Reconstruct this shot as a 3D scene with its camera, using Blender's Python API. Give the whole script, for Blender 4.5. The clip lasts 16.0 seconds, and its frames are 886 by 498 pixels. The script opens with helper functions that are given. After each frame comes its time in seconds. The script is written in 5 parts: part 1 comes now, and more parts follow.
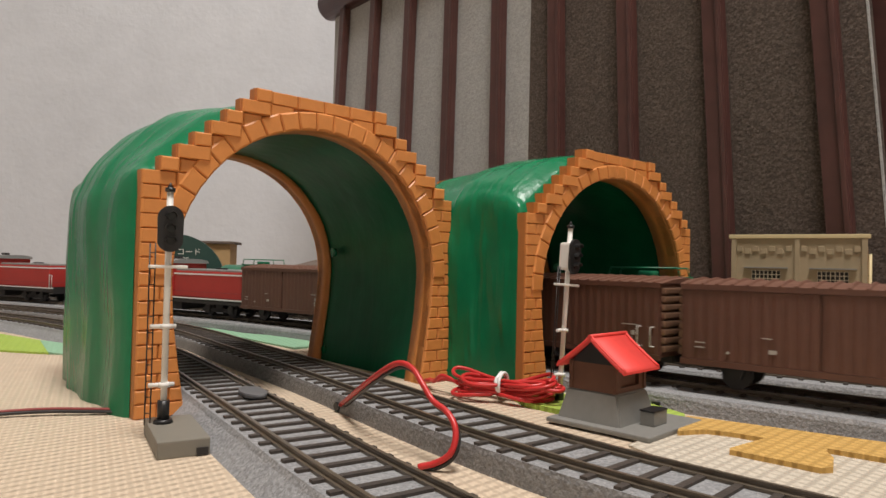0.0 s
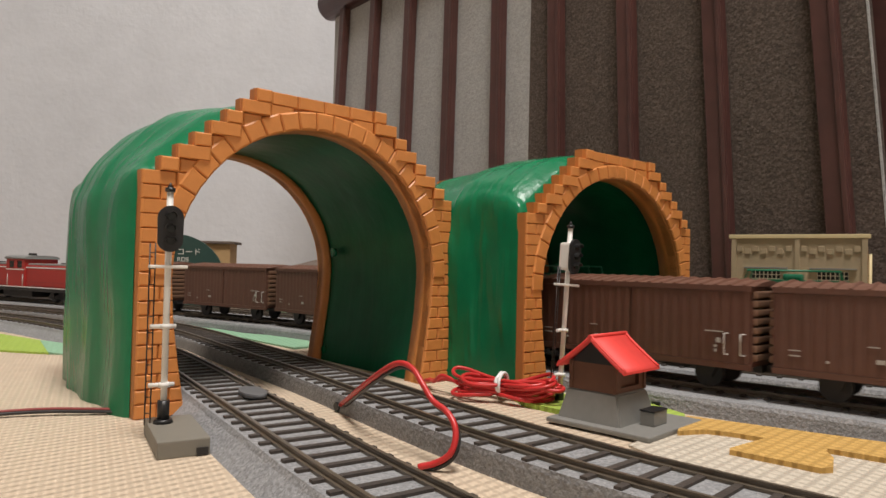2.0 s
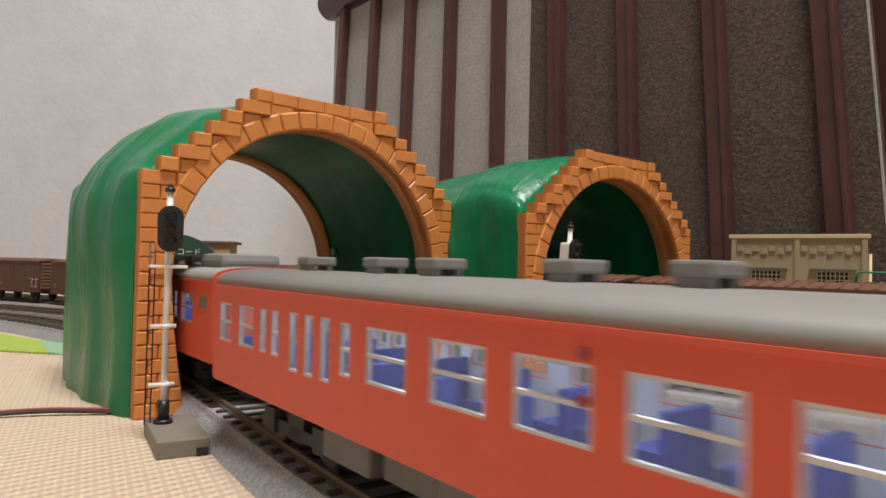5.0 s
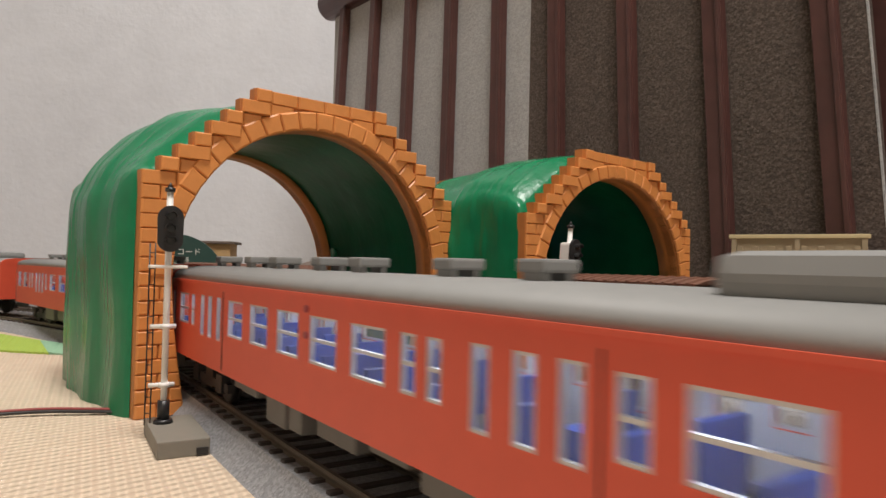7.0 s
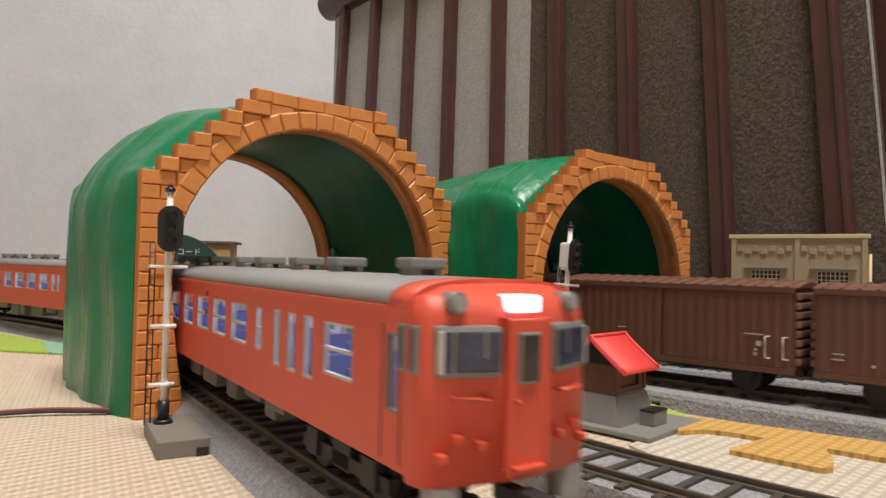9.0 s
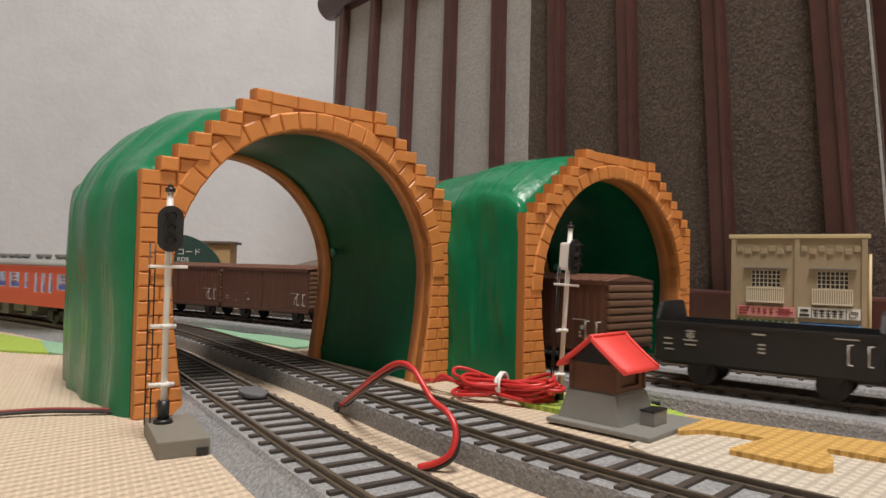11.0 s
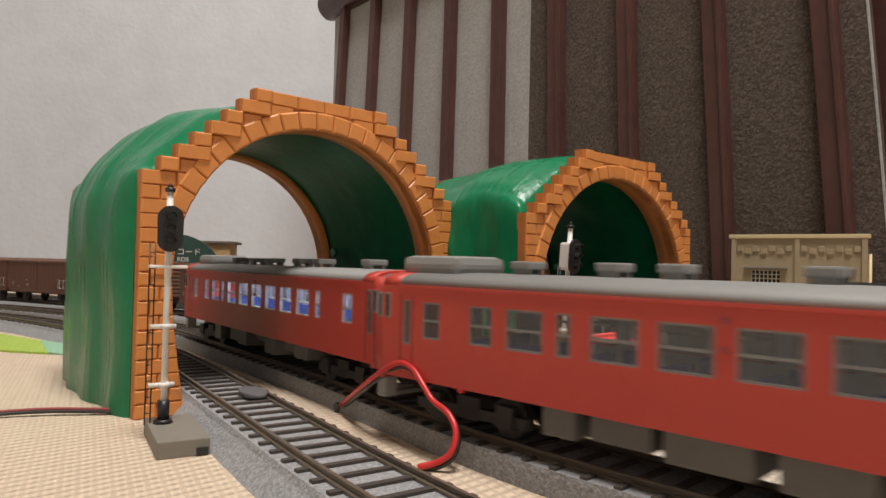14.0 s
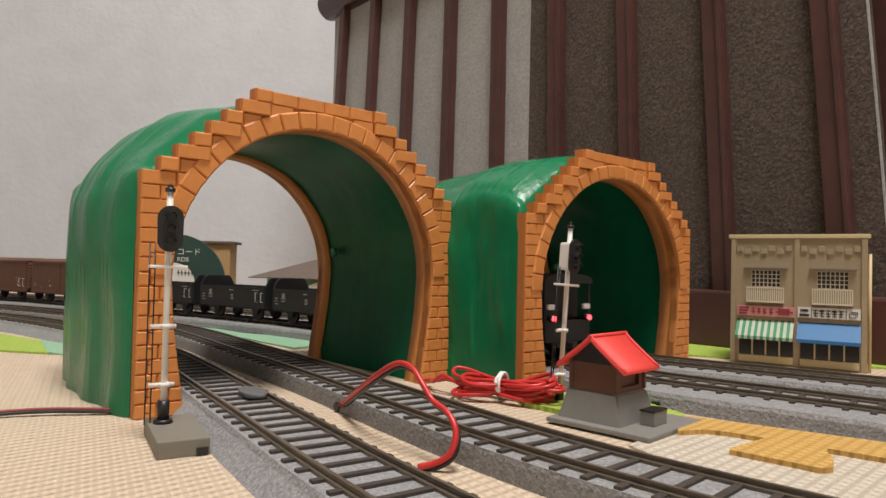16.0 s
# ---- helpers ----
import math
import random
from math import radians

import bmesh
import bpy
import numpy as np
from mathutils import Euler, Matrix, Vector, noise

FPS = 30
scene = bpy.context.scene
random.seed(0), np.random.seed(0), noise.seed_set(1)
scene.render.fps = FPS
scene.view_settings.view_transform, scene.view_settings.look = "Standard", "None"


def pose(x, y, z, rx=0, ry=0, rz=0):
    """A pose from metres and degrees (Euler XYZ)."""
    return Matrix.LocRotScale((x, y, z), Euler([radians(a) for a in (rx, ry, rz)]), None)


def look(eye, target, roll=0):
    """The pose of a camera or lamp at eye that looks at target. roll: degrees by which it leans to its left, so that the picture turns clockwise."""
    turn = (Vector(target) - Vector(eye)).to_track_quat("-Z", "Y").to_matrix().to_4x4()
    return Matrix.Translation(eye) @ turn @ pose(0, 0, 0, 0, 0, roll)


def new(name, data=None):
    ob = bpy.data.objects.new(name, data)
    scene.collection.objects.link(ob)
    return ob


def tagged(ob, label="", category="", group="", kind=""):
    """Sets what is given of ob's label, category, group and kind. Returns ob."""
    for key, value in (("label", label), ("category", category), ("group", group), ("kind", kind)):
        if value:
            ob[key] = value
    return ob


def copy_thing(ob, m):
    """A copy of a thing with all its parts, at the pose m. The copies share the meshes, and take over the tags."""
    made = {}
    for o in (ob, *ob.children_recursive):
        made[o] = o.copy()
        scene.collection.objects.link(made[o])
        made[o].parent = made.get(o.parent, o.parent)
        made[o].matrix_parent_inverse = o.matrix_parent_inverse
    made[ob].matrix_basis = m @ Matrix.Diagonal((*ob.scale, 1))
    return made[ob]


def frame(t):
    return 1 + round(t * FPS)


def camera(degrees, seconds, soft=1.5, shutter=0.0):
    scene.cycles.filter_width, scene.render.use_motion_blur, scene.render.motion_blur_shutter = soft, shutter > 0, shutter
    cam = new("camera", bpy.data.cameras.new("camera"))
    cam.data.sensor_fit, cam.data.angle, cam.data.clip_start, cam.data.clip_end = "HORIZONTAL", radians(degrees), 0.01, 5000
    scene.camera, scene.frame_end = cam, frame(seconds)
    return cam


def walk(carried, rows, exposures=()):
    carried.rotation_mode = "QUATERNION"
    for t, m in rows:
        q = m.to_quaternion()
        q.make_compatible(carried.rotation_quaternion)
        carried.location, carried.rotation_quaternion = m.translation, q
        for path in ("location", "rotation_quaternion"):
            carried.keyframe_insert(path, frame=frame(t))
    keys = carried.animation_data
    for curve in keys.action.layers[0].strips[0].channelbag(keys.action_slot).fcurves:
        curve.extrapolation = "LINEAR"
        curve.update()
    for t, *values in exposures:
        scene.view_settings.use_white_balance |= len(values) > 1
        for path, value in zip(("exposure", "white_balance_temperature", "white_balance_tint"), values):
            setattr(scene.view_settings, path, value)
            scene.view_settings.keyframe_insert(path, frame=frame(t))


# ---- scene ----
EYE = Vector((0, 0, 0.05617))
VIEW = EYE + Vector((0, math.cos(radians(1.3826)), math.sin(radians(1.3826))))
cam = camera(67.2, 16.0, 1.5, 0.35)
walk(cam, [(0, look(EYE, VIEW, 1.31)), (16.0, look(EYE, VIEW, 1.31))], [(0.0, -0.02), (2.6, -0.02), (3.6, 0.03), (4.2, 0.06), (6.4, 0.09), (9.0, 0.1), (9.4, 0.07), (11.3, 0.01), (16.0, 0.04)])

# ---- light: one round ceiling lamp in a closed room ----
world = bpy.data.worlds.new("room_air")
scene.world = world
world.use_nodes = True
world.node_tree.nodes["Background"].inputs[0].default_value = (1.0, 0.93, 0.86, 1)
world.node_tree.nodes["Background"].inputs[1].default_value = 0.05
LAMP_POWER = 57.0
lamp_data = bpy.data.lights.new("ceiling_lamp_light", "AREA")
lamp_data.shape, lamp_data.size, lamp_data.energy = "DISK", 0.7, LAMP_POWER
lamp_data.color = (1.0, 0.95, 0.90)
lamp_light = new("ceiling_lamp_light", lamp_data)
lamp_light.matrix_world = look((0.20, -0.25, 2.12), (0.20, -0.25, 0))


# ---- materials ----
def mat(name, color, rough=0.6, var=0.12, scale=40.0, bump=0.0, bscale=300.0, metal=0.0, stretch=1.0, emit=None, power=0.0, spec=0.5, piece=0.0, stain=6.0):
    """Base colour with variation at two scales, fine relief and, for pieces, a random tone for each object."""
    m = bpy.data.materials.new(name)
    m.use_nodes = True
    nt = m.node_tree
    b = nt.nodes["Principled BSDF"]
    b.inputs["Roughness"].default_value, b.inputs["Metallic"].default_value = rough, metal
    b.inputs["Specular IOR Level"].default_value = spec
    tc = nt.nodes.new("ShaderNodeTexCoord")
    n1, n2 = nt.nodes.new("ShaderNodeTexNoise"), nt.nodes.new("ShaderNodeTexNoise")
    for n, s in ((n1, scale), (n2, scale * stain)):
        n.inputs["Scale"].default_value, n.inputs["Detail"].default_value = s, 3
        nt.links.new(tc.outputs["Object"], n.inputs["Vector"])
    add = nt.nodes.new("ShaderNodeMath")
    add.operation = "ADD"
    nt.links.new(n1.outputs["Fac"], add.inputs[0]), nt.links.new(n2.outputs["Fac"], add.inputs[1])
    last = add
    if piece:
        info, k, plus = nt.nodes.new("ShaderNodeObjectInfo"), nt.nodes.new("ShaderNodeMath"), nt.nodes.new("ShaderNodeMath")
        k.operation, k.inputs[1].default_value = "MULTIPLY_ADD", piece
        k.inputs[2].default_value = -piece / 2
        nt.links.new(info.outputs["Random"], k.inputs[0])
        nt.links.new(k.outputs[0], plus.inputs[0]), nt.links.new(add.outputs[0], plus.inputs[1])
        last = plus
    ramp = nt.nodes.new("ShaderNodeMapRange")
    ramp.inputs["From Min"].default_value, ramp.inputs["From Max"].default_value = 0.6, 1.4
    nt.links.new(last.outputs[0], ramp.inputs["Value"])
    mix = nt.nodes.new("ShaderNodeMix")
    mix.data_type = "RGBA"
    lo, hi = [max(0, c * (1 - var)) for c in color], [min(1, c * (1 + var)) for c in color]
    mix.inputs[6].default_value, mix.inputs[7].default_value = (*lo, 1), (*hi, 1)
    nt.links.new(ramp.outputs[0], mix.inputs[0]), nt.links.new(mix.outputs[2], b.inputs["Base Color"])
    if bump:
        n3, bp = nt.nodes.new("ShaderNodeTexNoise"), nt.nodes.new("ShaderNodeBump")
        n3.inputs["Scale"].default_value, n3.inputs["Detail"].default_value = bscale, 4
        bp.inputs["Strength"].default_value, bp.inputs["Distance"].default_value = bump, 0.001
        mp = nt.nodes.new("ShaderNodeMapping")
        mp.inputs["Scale"].default_value = (1, 1, stretch)
        nt.links.new(tc.outputs["Object"], mp.inputs["Vector"]), nt.links.new(mp.outputs[0], n3.inputs["Vector"])
        nt.links.new(n3.outputs["Fac"], bp.inputs["Height"]), nt.links.new(bp.outputs[0], b.inputs["Normal"])
    if emit:
        b.inputs["Emission Color"].default_value, b.inputs["Emission Strength"].default_value = (*emit, 1), power
    return m


def speckled(name, a, b_, c, scale, bump, bscale, rough=0.9):
    """Grains of three tones: ballast, felt."""
    m = mat(name, b_, rough, 0.2, 30, bump, bscale)
    nt = m.node_tree
    vor, ramp = nt.nodes.new("ShaderNodeTexVoronoi"), nt.nodes.new("ShaderNodeValToRGB")
    vor.inputs["Scale"].default_value = scale
    tc = [n for n in nt.nodes if n.type == "TEX_COORD"][0]
    nt.links.new(tc.outputs["Object"], vor.inputs["Vector"])
    sep = nt.nodes.new("ShaderNodeSeparateColor")
    nt.links.new(vor.outputs["Color"], sep.inputs[0]), nt.links.new(sep.outputs[0], ramp.inputs[0])
    e = ramp.color_ramp.elements
    e[0].position, e[0].color, e[1].position, e[1].color = 0.1, (*a, 1), 0.95, (*c, 1)
    mid = e.new(0.5)
    mid.color = (*b_, 1)
    mix = [n for n in nt.nodes if n.type == "MIX"][0]
    tint = nt.nodes.new("ShaderNodeMix")
    tint.data_type, tint.inputs[0].default_value = "RGBA", 0.6
    nt.links.new(mix.outputs[2], tint.inputs[6]), nt.links.new(ramp.outputs[0], tint.inputs[7])
    nt.links.new(tint.outputs[2], nt.nodes["Principled BSDF"].inputs["Base Color"])
    return m


def woven(name, color, depth=0.9):
    """Foam mat with a pressed weave of short rounded bars in staggered rows."""
    m = mat(name, color, 0.75, 0.06, 9, 0, stain=14)
    nt = m.node_tree
    tc = [n for n in nt.nodes if n.type == "TEX_COORD"][0]
    rot, sep = nt.nodes.new("ShaderNodeMapping"), nt.nodes.new("ShaderNodeSeparateXYZ")
    rot.inputs["Rotation"].default_value = (0, 0, radians(9))
    nt.links.new(tc.outputs["Object"], rot.inputs[0]), nt.links.new(rot.outputs[0], sep.inputs[0])
    waves = []
    for axis, period in ((0, 0.0048), (1, 0.0064)):
        k, w = nt.nodes.new("ShaderNodeMath"), nt.nodes.new("ShaderNodeMath")
        k.operation, k.inputs[1].default_value, w.operation = "MULTIPLY", 2 * math.pi / period, "SINE"
        nt.links.new(sep.outputs[axis], k.inputs[0]), nt.links.new(k.outputs[0], w.inputs[0])
        waves.append(w)
    both, soft = nt.nodes.new("ShaderNodeMath"), nt.nodes.new("ShaderNodeMapRange")
    both.operation = "MULTIPLY"
    soft.inputs["From Min"].default_value, soft.inputs["From Max"].default_value = -1.0, 1.0
    nt.links.new(waves[0].outputs[0], both.inputs[0]), nt.links.new(waves[1].outputs[0], both.inputs[1])
    nt.links.new(both.outputs[0], soft.inputs["Value"])
    bp = nt.nodes.new("ShaderNodeBump")
    bp.inputs["Strength"].default_value, bp.inputs["Distance"].default_value = depth, 0.0018
    nt.links.new(soft.outputs[0], bp.inputs["Height"])
    nt.links.new(bp.outputs[0], nt.nodes["Principled BSDF"].inputs["Normal"])
    return m


def glass(name, color=(0.9, 0.95, 1.0), rough=0.05, alpha=0.06):
    m = mat(name, color, rough, 0.02)
    m.node_tree.nodes["Principled BSDF"].inputs["Alpha"].default_value = alpha
    return m


M = {}
M["wallpaper"] = mat("grey_wallpaper", (0.60, 0.615, 0.655), 0.85, 0.07, 4, 0.5, 130)
M["room"] = mat("plain_wall", (0.72, 0.70, 0.67), 0.9, 0.03, 3)
M["sand_mat"] = woven("sand_foam", (0.63, 0.505, 0.375))
M["pale_mat"] = woven("cream_foam", (0.61, 0.54, 0.44))
M["orange_mat"] = woven("ochre_foam", (0.60, 0.36, 0.10), 0.8)
M["lime_mat"] = woven("lime_foam", (0.35, 0.48, 0.075), 0.6)
M["mint_mat"] = woven("mint_foam", (0.26, 0.46, 0.30), 0.4)
M["ballast"] = speckled("grey_ballast", (0.185, 0.185, 0.19), (0.265, 0.265, 0.272), (0.36, 0.36, 0.365), 1500, 0.7, 800)
M["sleeper"] = mat("dark_sleeper", (0.055, 0.043, 0.036), 0.7, 0.25, 200, 0.2, 900, piece=0.5)
M["rail"] = mat("weathered_rail", (0.135, 0.108, 0.080), 0.36, 0.2, 60, metal=0.2)
M["brick"] = mat("orange_plastic", (0.66, 0.255, 0.068), 0.42, 0.10, 30, 0.15, 400, piece=0.25)
M["joint"] = mat("orange_plastic_joint", (0.52, 0.20, 0.055), 0.5, 0.1, 30)
M["green"] = mat("green_plastic", (0.009, 0.185, 0.078), 0.27, 0.16, 14, 0.5, 190, stretch=0.12, spec=0.32)
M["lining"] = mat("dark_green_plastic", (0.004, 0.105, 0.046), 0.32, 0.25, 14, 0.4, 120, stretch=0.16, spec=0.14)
M["white_plastic"] = mat("white_plastic", (0.78, 0.76, 0.72), 0.45, 0.04)
M["black_plastic"] = mat("black_plastic", (0.014, 0.014, 0.015), 0.4, 0.2)
M["dark_lens"] = mat("dark_lens", (0.02, 0.022, 0.02), 0.12, 0.1)
M["base_grey"] = mat("olive_grey_plastic", (0.20, 0.185, 0.155), 0.55, 0.06, 40)
M["hut_grey"] = mat("grey_plastic", (0.22, 0.215, 0.20), 0.5, 0.08, 60)
M["hut_brown"] = mat("brown_plastic", (0.13, 0.055, 0.03), 0.45, 0.12, 60)
M["hut_red"] = mat("bright_red_plastic", (0.80, 0.066, 0.055), 0.58, 0.06, 60)
M["wire_red"] = mat("red_wire", (0.55, 0.03, 0.03), 0.35, 0.08)
M["wire_dull"] = mat("dull_red_wire", (0.26, 0.05, 0.045), 0.5, 0.1)
M["wire_black"] = mat("black_wire", (0.02, 0.018, 0.018), 0.4, 0.08)
M["car_red"] = mat("vermilion_paint", (0.64, 0.088, 0.046), 0.48, 0.05, 20, stain=10)
M["car_red_b"] = mat("deep_vermilion_paint", (0.50, 0.056, 0.040), 0.48, 0.05, 20, stain=10)
M["car_grey"] = mat("grey_roof_paint", (0.235, 0.235, 0.228), 0.6, 0.06, 30)
M["under_grey"] = mat("underframe_grey", (0.145, 0.14, 0.13), 0.6, 0.1, 60)
M["under_black"] = mat("underframe_black", (0.022, 0.02, 0.02), 0.6, 0.2, 60)
M["frame_silver"] = mat("window_frame_silver", (0.55, 0.55, 0.56), 0.35, 0.05, metal=0.5)
M["pane"] = glass("window_pane")
M["seat_blue"] = mat("blue_seat", (0.035, 0.082, 0.36), 0.6, 0.1)
M["inner"] = mat("white_interior", (0.46, 0.47, 0.52), 0.6, 0.04)
M["lit"] = mat("interior_lamp_strip", (1, 1, 1), 0.5, 0.0, emit=(0.80, 0.87, 1.0), power=15.0)
M["lamp_on"] = mat("lit_headlamp", (1, 1, 1), 0.3, 0.0, emit=(1.0, 0.93, 0.95), power=4.5)
M["sign_on"] = mat("lit_sign", (1, 1, 1), 0.3, 0.0, emit=(0.80, 0.76, 1.0), power=1.7)
M["tail_on"] = mat("lit_tail_lamp", (1, 0.1, 0.1), 0.3, 0.0, emit=(1.0, 0.04, 0.05), power=7.0)
M["boxcar"] = mat("boxcar_brown", (0.115, 0.051, 0.035), 0.48, 0.12, 30, 0.1, 500)
M["boxcar_roof"] = mat("boxcar_roof_brown", (0.16, 0.075, 0.05), 0.5, 0.1, 30)
M["boxcar_end"] = mat("dusty_brown", (0.18, 0.098, 0.060), 0.55, 0.1, 30)
M["gondola"] = mat("gondola_black", (0.014, 0.014, 0.016), 0.5, 0.2, 30)
M["marking"] = mat("white_marking", (0.42, 0.40, 0.37), 0.6, 0.05)
M["handle"] = mat("white_handle", (0.75, 0.74, 0.72), 0.5, 0.03)
M["loco_red"] = mat("loco_red", (0.42, 0.035, 0.03), 0.4, 0.06)
M["tank_green"] = mat("tank_green", (0.015, 0.17, 0.085), 0.4, 0.08)
M["box_blue"] = mat("container_blue", (0.03, 0.16, 0.50), 0.5, 0.08)
M["rib"] = mat("dark_red_wood", (0.082, 0.033, 0.028), 0.40, 0.25, 12, 0.1, 120)
M["felt_light"] = speckled("grey_felt", (0.31, 0.305, 0.30), (0.385, 0.38, 0.375), (0.46, 0.455, 0.445), 700, 0.45, 350)
M["felt_dark"] = speckled("brown_felt", (0.044, 0.032, 0.025), (0.080, 0.057, 0.045), (0.150, 0.120, 0.098), 800, 0.6, 350)
M["shop_wall"] = mat("beige_shop_wall", (0.36, 0.28, 0.175), 0.65, 0.06, 50)
M["shop_cream"] = mat("cream_trim", (0.62, 0.50, 0.28), 0.6, 0.05, 50)
M["shop_white"] = mat("cream_lattice", (0.72, 0.64, 0.50), 0.6, 0.04)
M["shop_side"] = mat("tan_shop_side", (0.50, 0.30, 0.13), 0.65, 0.06, 50)
M["dark_glass"] = mat("dark_shop_glass", (0.03, 0.026, 0.022), 0.12, 0.3, 120)
M["awning_green"] = mat("awning_green", (0.04, 0.22, 0.09), 0.6, 0.08)
M["awning_white"] = mat("awning_white", (0.42, 0.47, 0.38), 0.6, 0.05)
M["awning_blue"] = mat("awning_blue", (0.025, 0.15, 0.36), 0.55, 0.06)
M["plough"] = mat("plough_grey", (0.29, 0.285, 0.27), 0.55, 0.08, 60)
M["windscreen_grey"] = mat("dull_silver_frame", (0.24, 0.235, 0.23), 0.45, 0.06, metal=0.3)
M["cab_glass"] = mat("dark_blue_cab_glass", (0.035, 0.042, 0.075), 0.10, 0.5, 160)
M["lamp_glass"] = mat("unlit_lamp_glass", (0.34, 0.33, 0.32), 0.2, 0.1)
M["sign_pink"] = mat("sign_pink", (0.62, 0.26, 0.24), 0.5, 0.05)
M["sign_white"] = mat("sign_white", (0.74, 0.72, 0.66), 0.5, 0.04)
M["ink"] = mat("sign_ink", (0.03, 0.025, 0.025), 0.6, 0.1)
M["ink_red"] = mat("sign_ink_red", (0.30, 0.05, 0.06), 0.6, 0.1)
M["dark_green"] = mat("dark_green_sign", (0.018, 0.055, 0.045), 0.5, 0.08)
M["tan"] = mat("tan_building", (0.50, 0.32, 0.15), 0.65, 0.06, 30)
M["roof_brown"] = mat("roof_tile_brown", (0.14, 0.105, 0.085), 0.65, 0.1, 40)
M["tie_white"] = mat("clear_white_tie", (0.80, 0.80, 0.80), 0.25, 0.03)
M["uncoupler"] = mat("dark_grey_plastic", (0.11, 0.11, 0.115), 0.55, 0.08, 60)
M["dark_floor"] = mat("wood_floor", (0.22, 0.14, 0.08), 0.5, 0.15, 4)


# ---- mesh helpers ----
def quad_box(bm, x0, x1, y0, y1, z0, z1, m=None):
    c = [(x, y, z) for z in (z0, z1) for y in (y0, y1) for x in (x0, x1)]
    if m is not None:
        c = [m @ Vector(p) for p in c]
    v = [bm.verts.new(p) for p in c]
    for f in ((0, 2, 3, 1), (4, 5, 7, 6), (0, 1, 5, 4), (2, 6, 7, 3), (0, 4, 6, 2), (1, 3, 7, 5)):
        bm.faces.new([v[i] for i in f])
    return v


def box(*b, bevel=0.0, m=None):
    bm = bmesh.new()
    quad_box(bm, *b, m)
    if bevel:
        bmesh.ops.bevel(bm, geom=bm.edges[:], offset=bevel, segments=2, profile=0.6, affect="EDGES")
    return bm


def rod(bm, a, b, r, n=10, r2=None):
    a, b = Vector(a), Vector(b)
    q = (b - a).to_track_quat("Z", "Y")
    rings = []
    for p, rad in ((a, r), (b, r if r2 is None else r2)):
        rings.append([bm.verts.new(p + q @ Vector((rad * math.cos(2 * math.pi * i / n), rad * math.sin(2 * math.pi * i / n), 0))) for i in range(n)])
    for i in range(n):
        f = bm.faces.new((rings[0][i], rings[0][(i + 1) % n], rings[1][(i + 1) % n], rings[1][i]))
        f.smooth = True
    bm.faces.new(rings[0][::-1]), bm.faces.new(rings[1])


def tube(bm, pts, r, n=8):
    rings = []
    for i, p in enumerate(pts):
        p = Vector(p)
        d = Vector(pts[min(i + 1, len(pts) - 1)]) - Vector(pts[max(i - 1, 0)])
        q = d.to_track_quat("Z", "Y")
        rings.append([bm.verts.new(p + q @ Vector((r * math.cos(2 * math.pi * k / n), r * math.sin(2 * math.pi * k / n), 0))) for k in range(n)])
    for a, b in zip(rings, rings[1:]):
        # match the start of each ring with the nearest vertex
        j = min(range(n), key=lambda k: (b[k].co - a[0].co).length)
        for k in range(n):
            f = bm.faces.new((a[k], a[(k + 1) % n], b[(k + 1 + j) % n], b[(k + j) % n]))
            f.smooth = True
    bm.faces.new(rings[0][::-1]), bm.faces.new(rings[-1])


def prism(bm, outline, y0, y1, m=None):
    """A flat outline in x, z pushed from y0 to y1."""
    lay = []
    for y in (y0, y1):
        lay.append([bm.verts.new((m @ Vector((x, y, z))) if m is not None else (x, y, z)) for x, z in outline])
    n = len(outline)
    bm.faces.new(lay[0]), bm.faces.new(lay[1][::-1])
    for i in range(n):
        bm.faces.new((lay[0][(i + 1) % n], lay[0][i], lay[1][i], lay[1][(i + 1) % n]))


def finish(name, bm, material):
    bmesh.ops.recalc_face_normals(bm, faces=bm.faces[:])
    me = bpy.data.meshes.new(name)
    bm.to_mesh(me)
    bm.free()
    me.materials.append(material)
    return me


def part(name, bm, material, parent, label=""):
    ob = new(name, finish(name, bm, material))
    ob.parent = parent
    return tagged(ob, label)


def again(ob, m):
    """Another piece on the same mesh under the same parent."""
    o = new(ob.name, ob.data)
    o.parent, o.matrix_basis = ob.parent, m
    return o


def thing(name, label, category, m=None, group="", kind=""):
    ob = new(name)
    ob.empty_display_size = 0.02
    if m is not None:
        ob.matrix_world = m
    return tagged(ob, label, category, group, kind)


def solo(name, bm, material, label, category, m=None, group="", kind=""):
    ob = new(name, finish(name, bm, material))
    if m is not None:
        ob.matrix_world = m
    return tagged(ob, label, category, group, kind)


def text(name, body, size, material, parent, m, label="", extrude=0.0002):
    cu = bpy.data.curves.new(name, "FONT")
    cu.body, cu.size, cu.extrude, cu.align_x, cu.align_y = body, size, extrude, "CENTER", "CENTER"
    tmp = bpy.data.objects.new(name, cu)
    me = bpy.data.meshes.new_from_object(tmp)
    me.materials.append(material)
    ob = new(name, me)
    ob.parent, ob.matrix_basis = parent, m
    return tagged(ob, label)


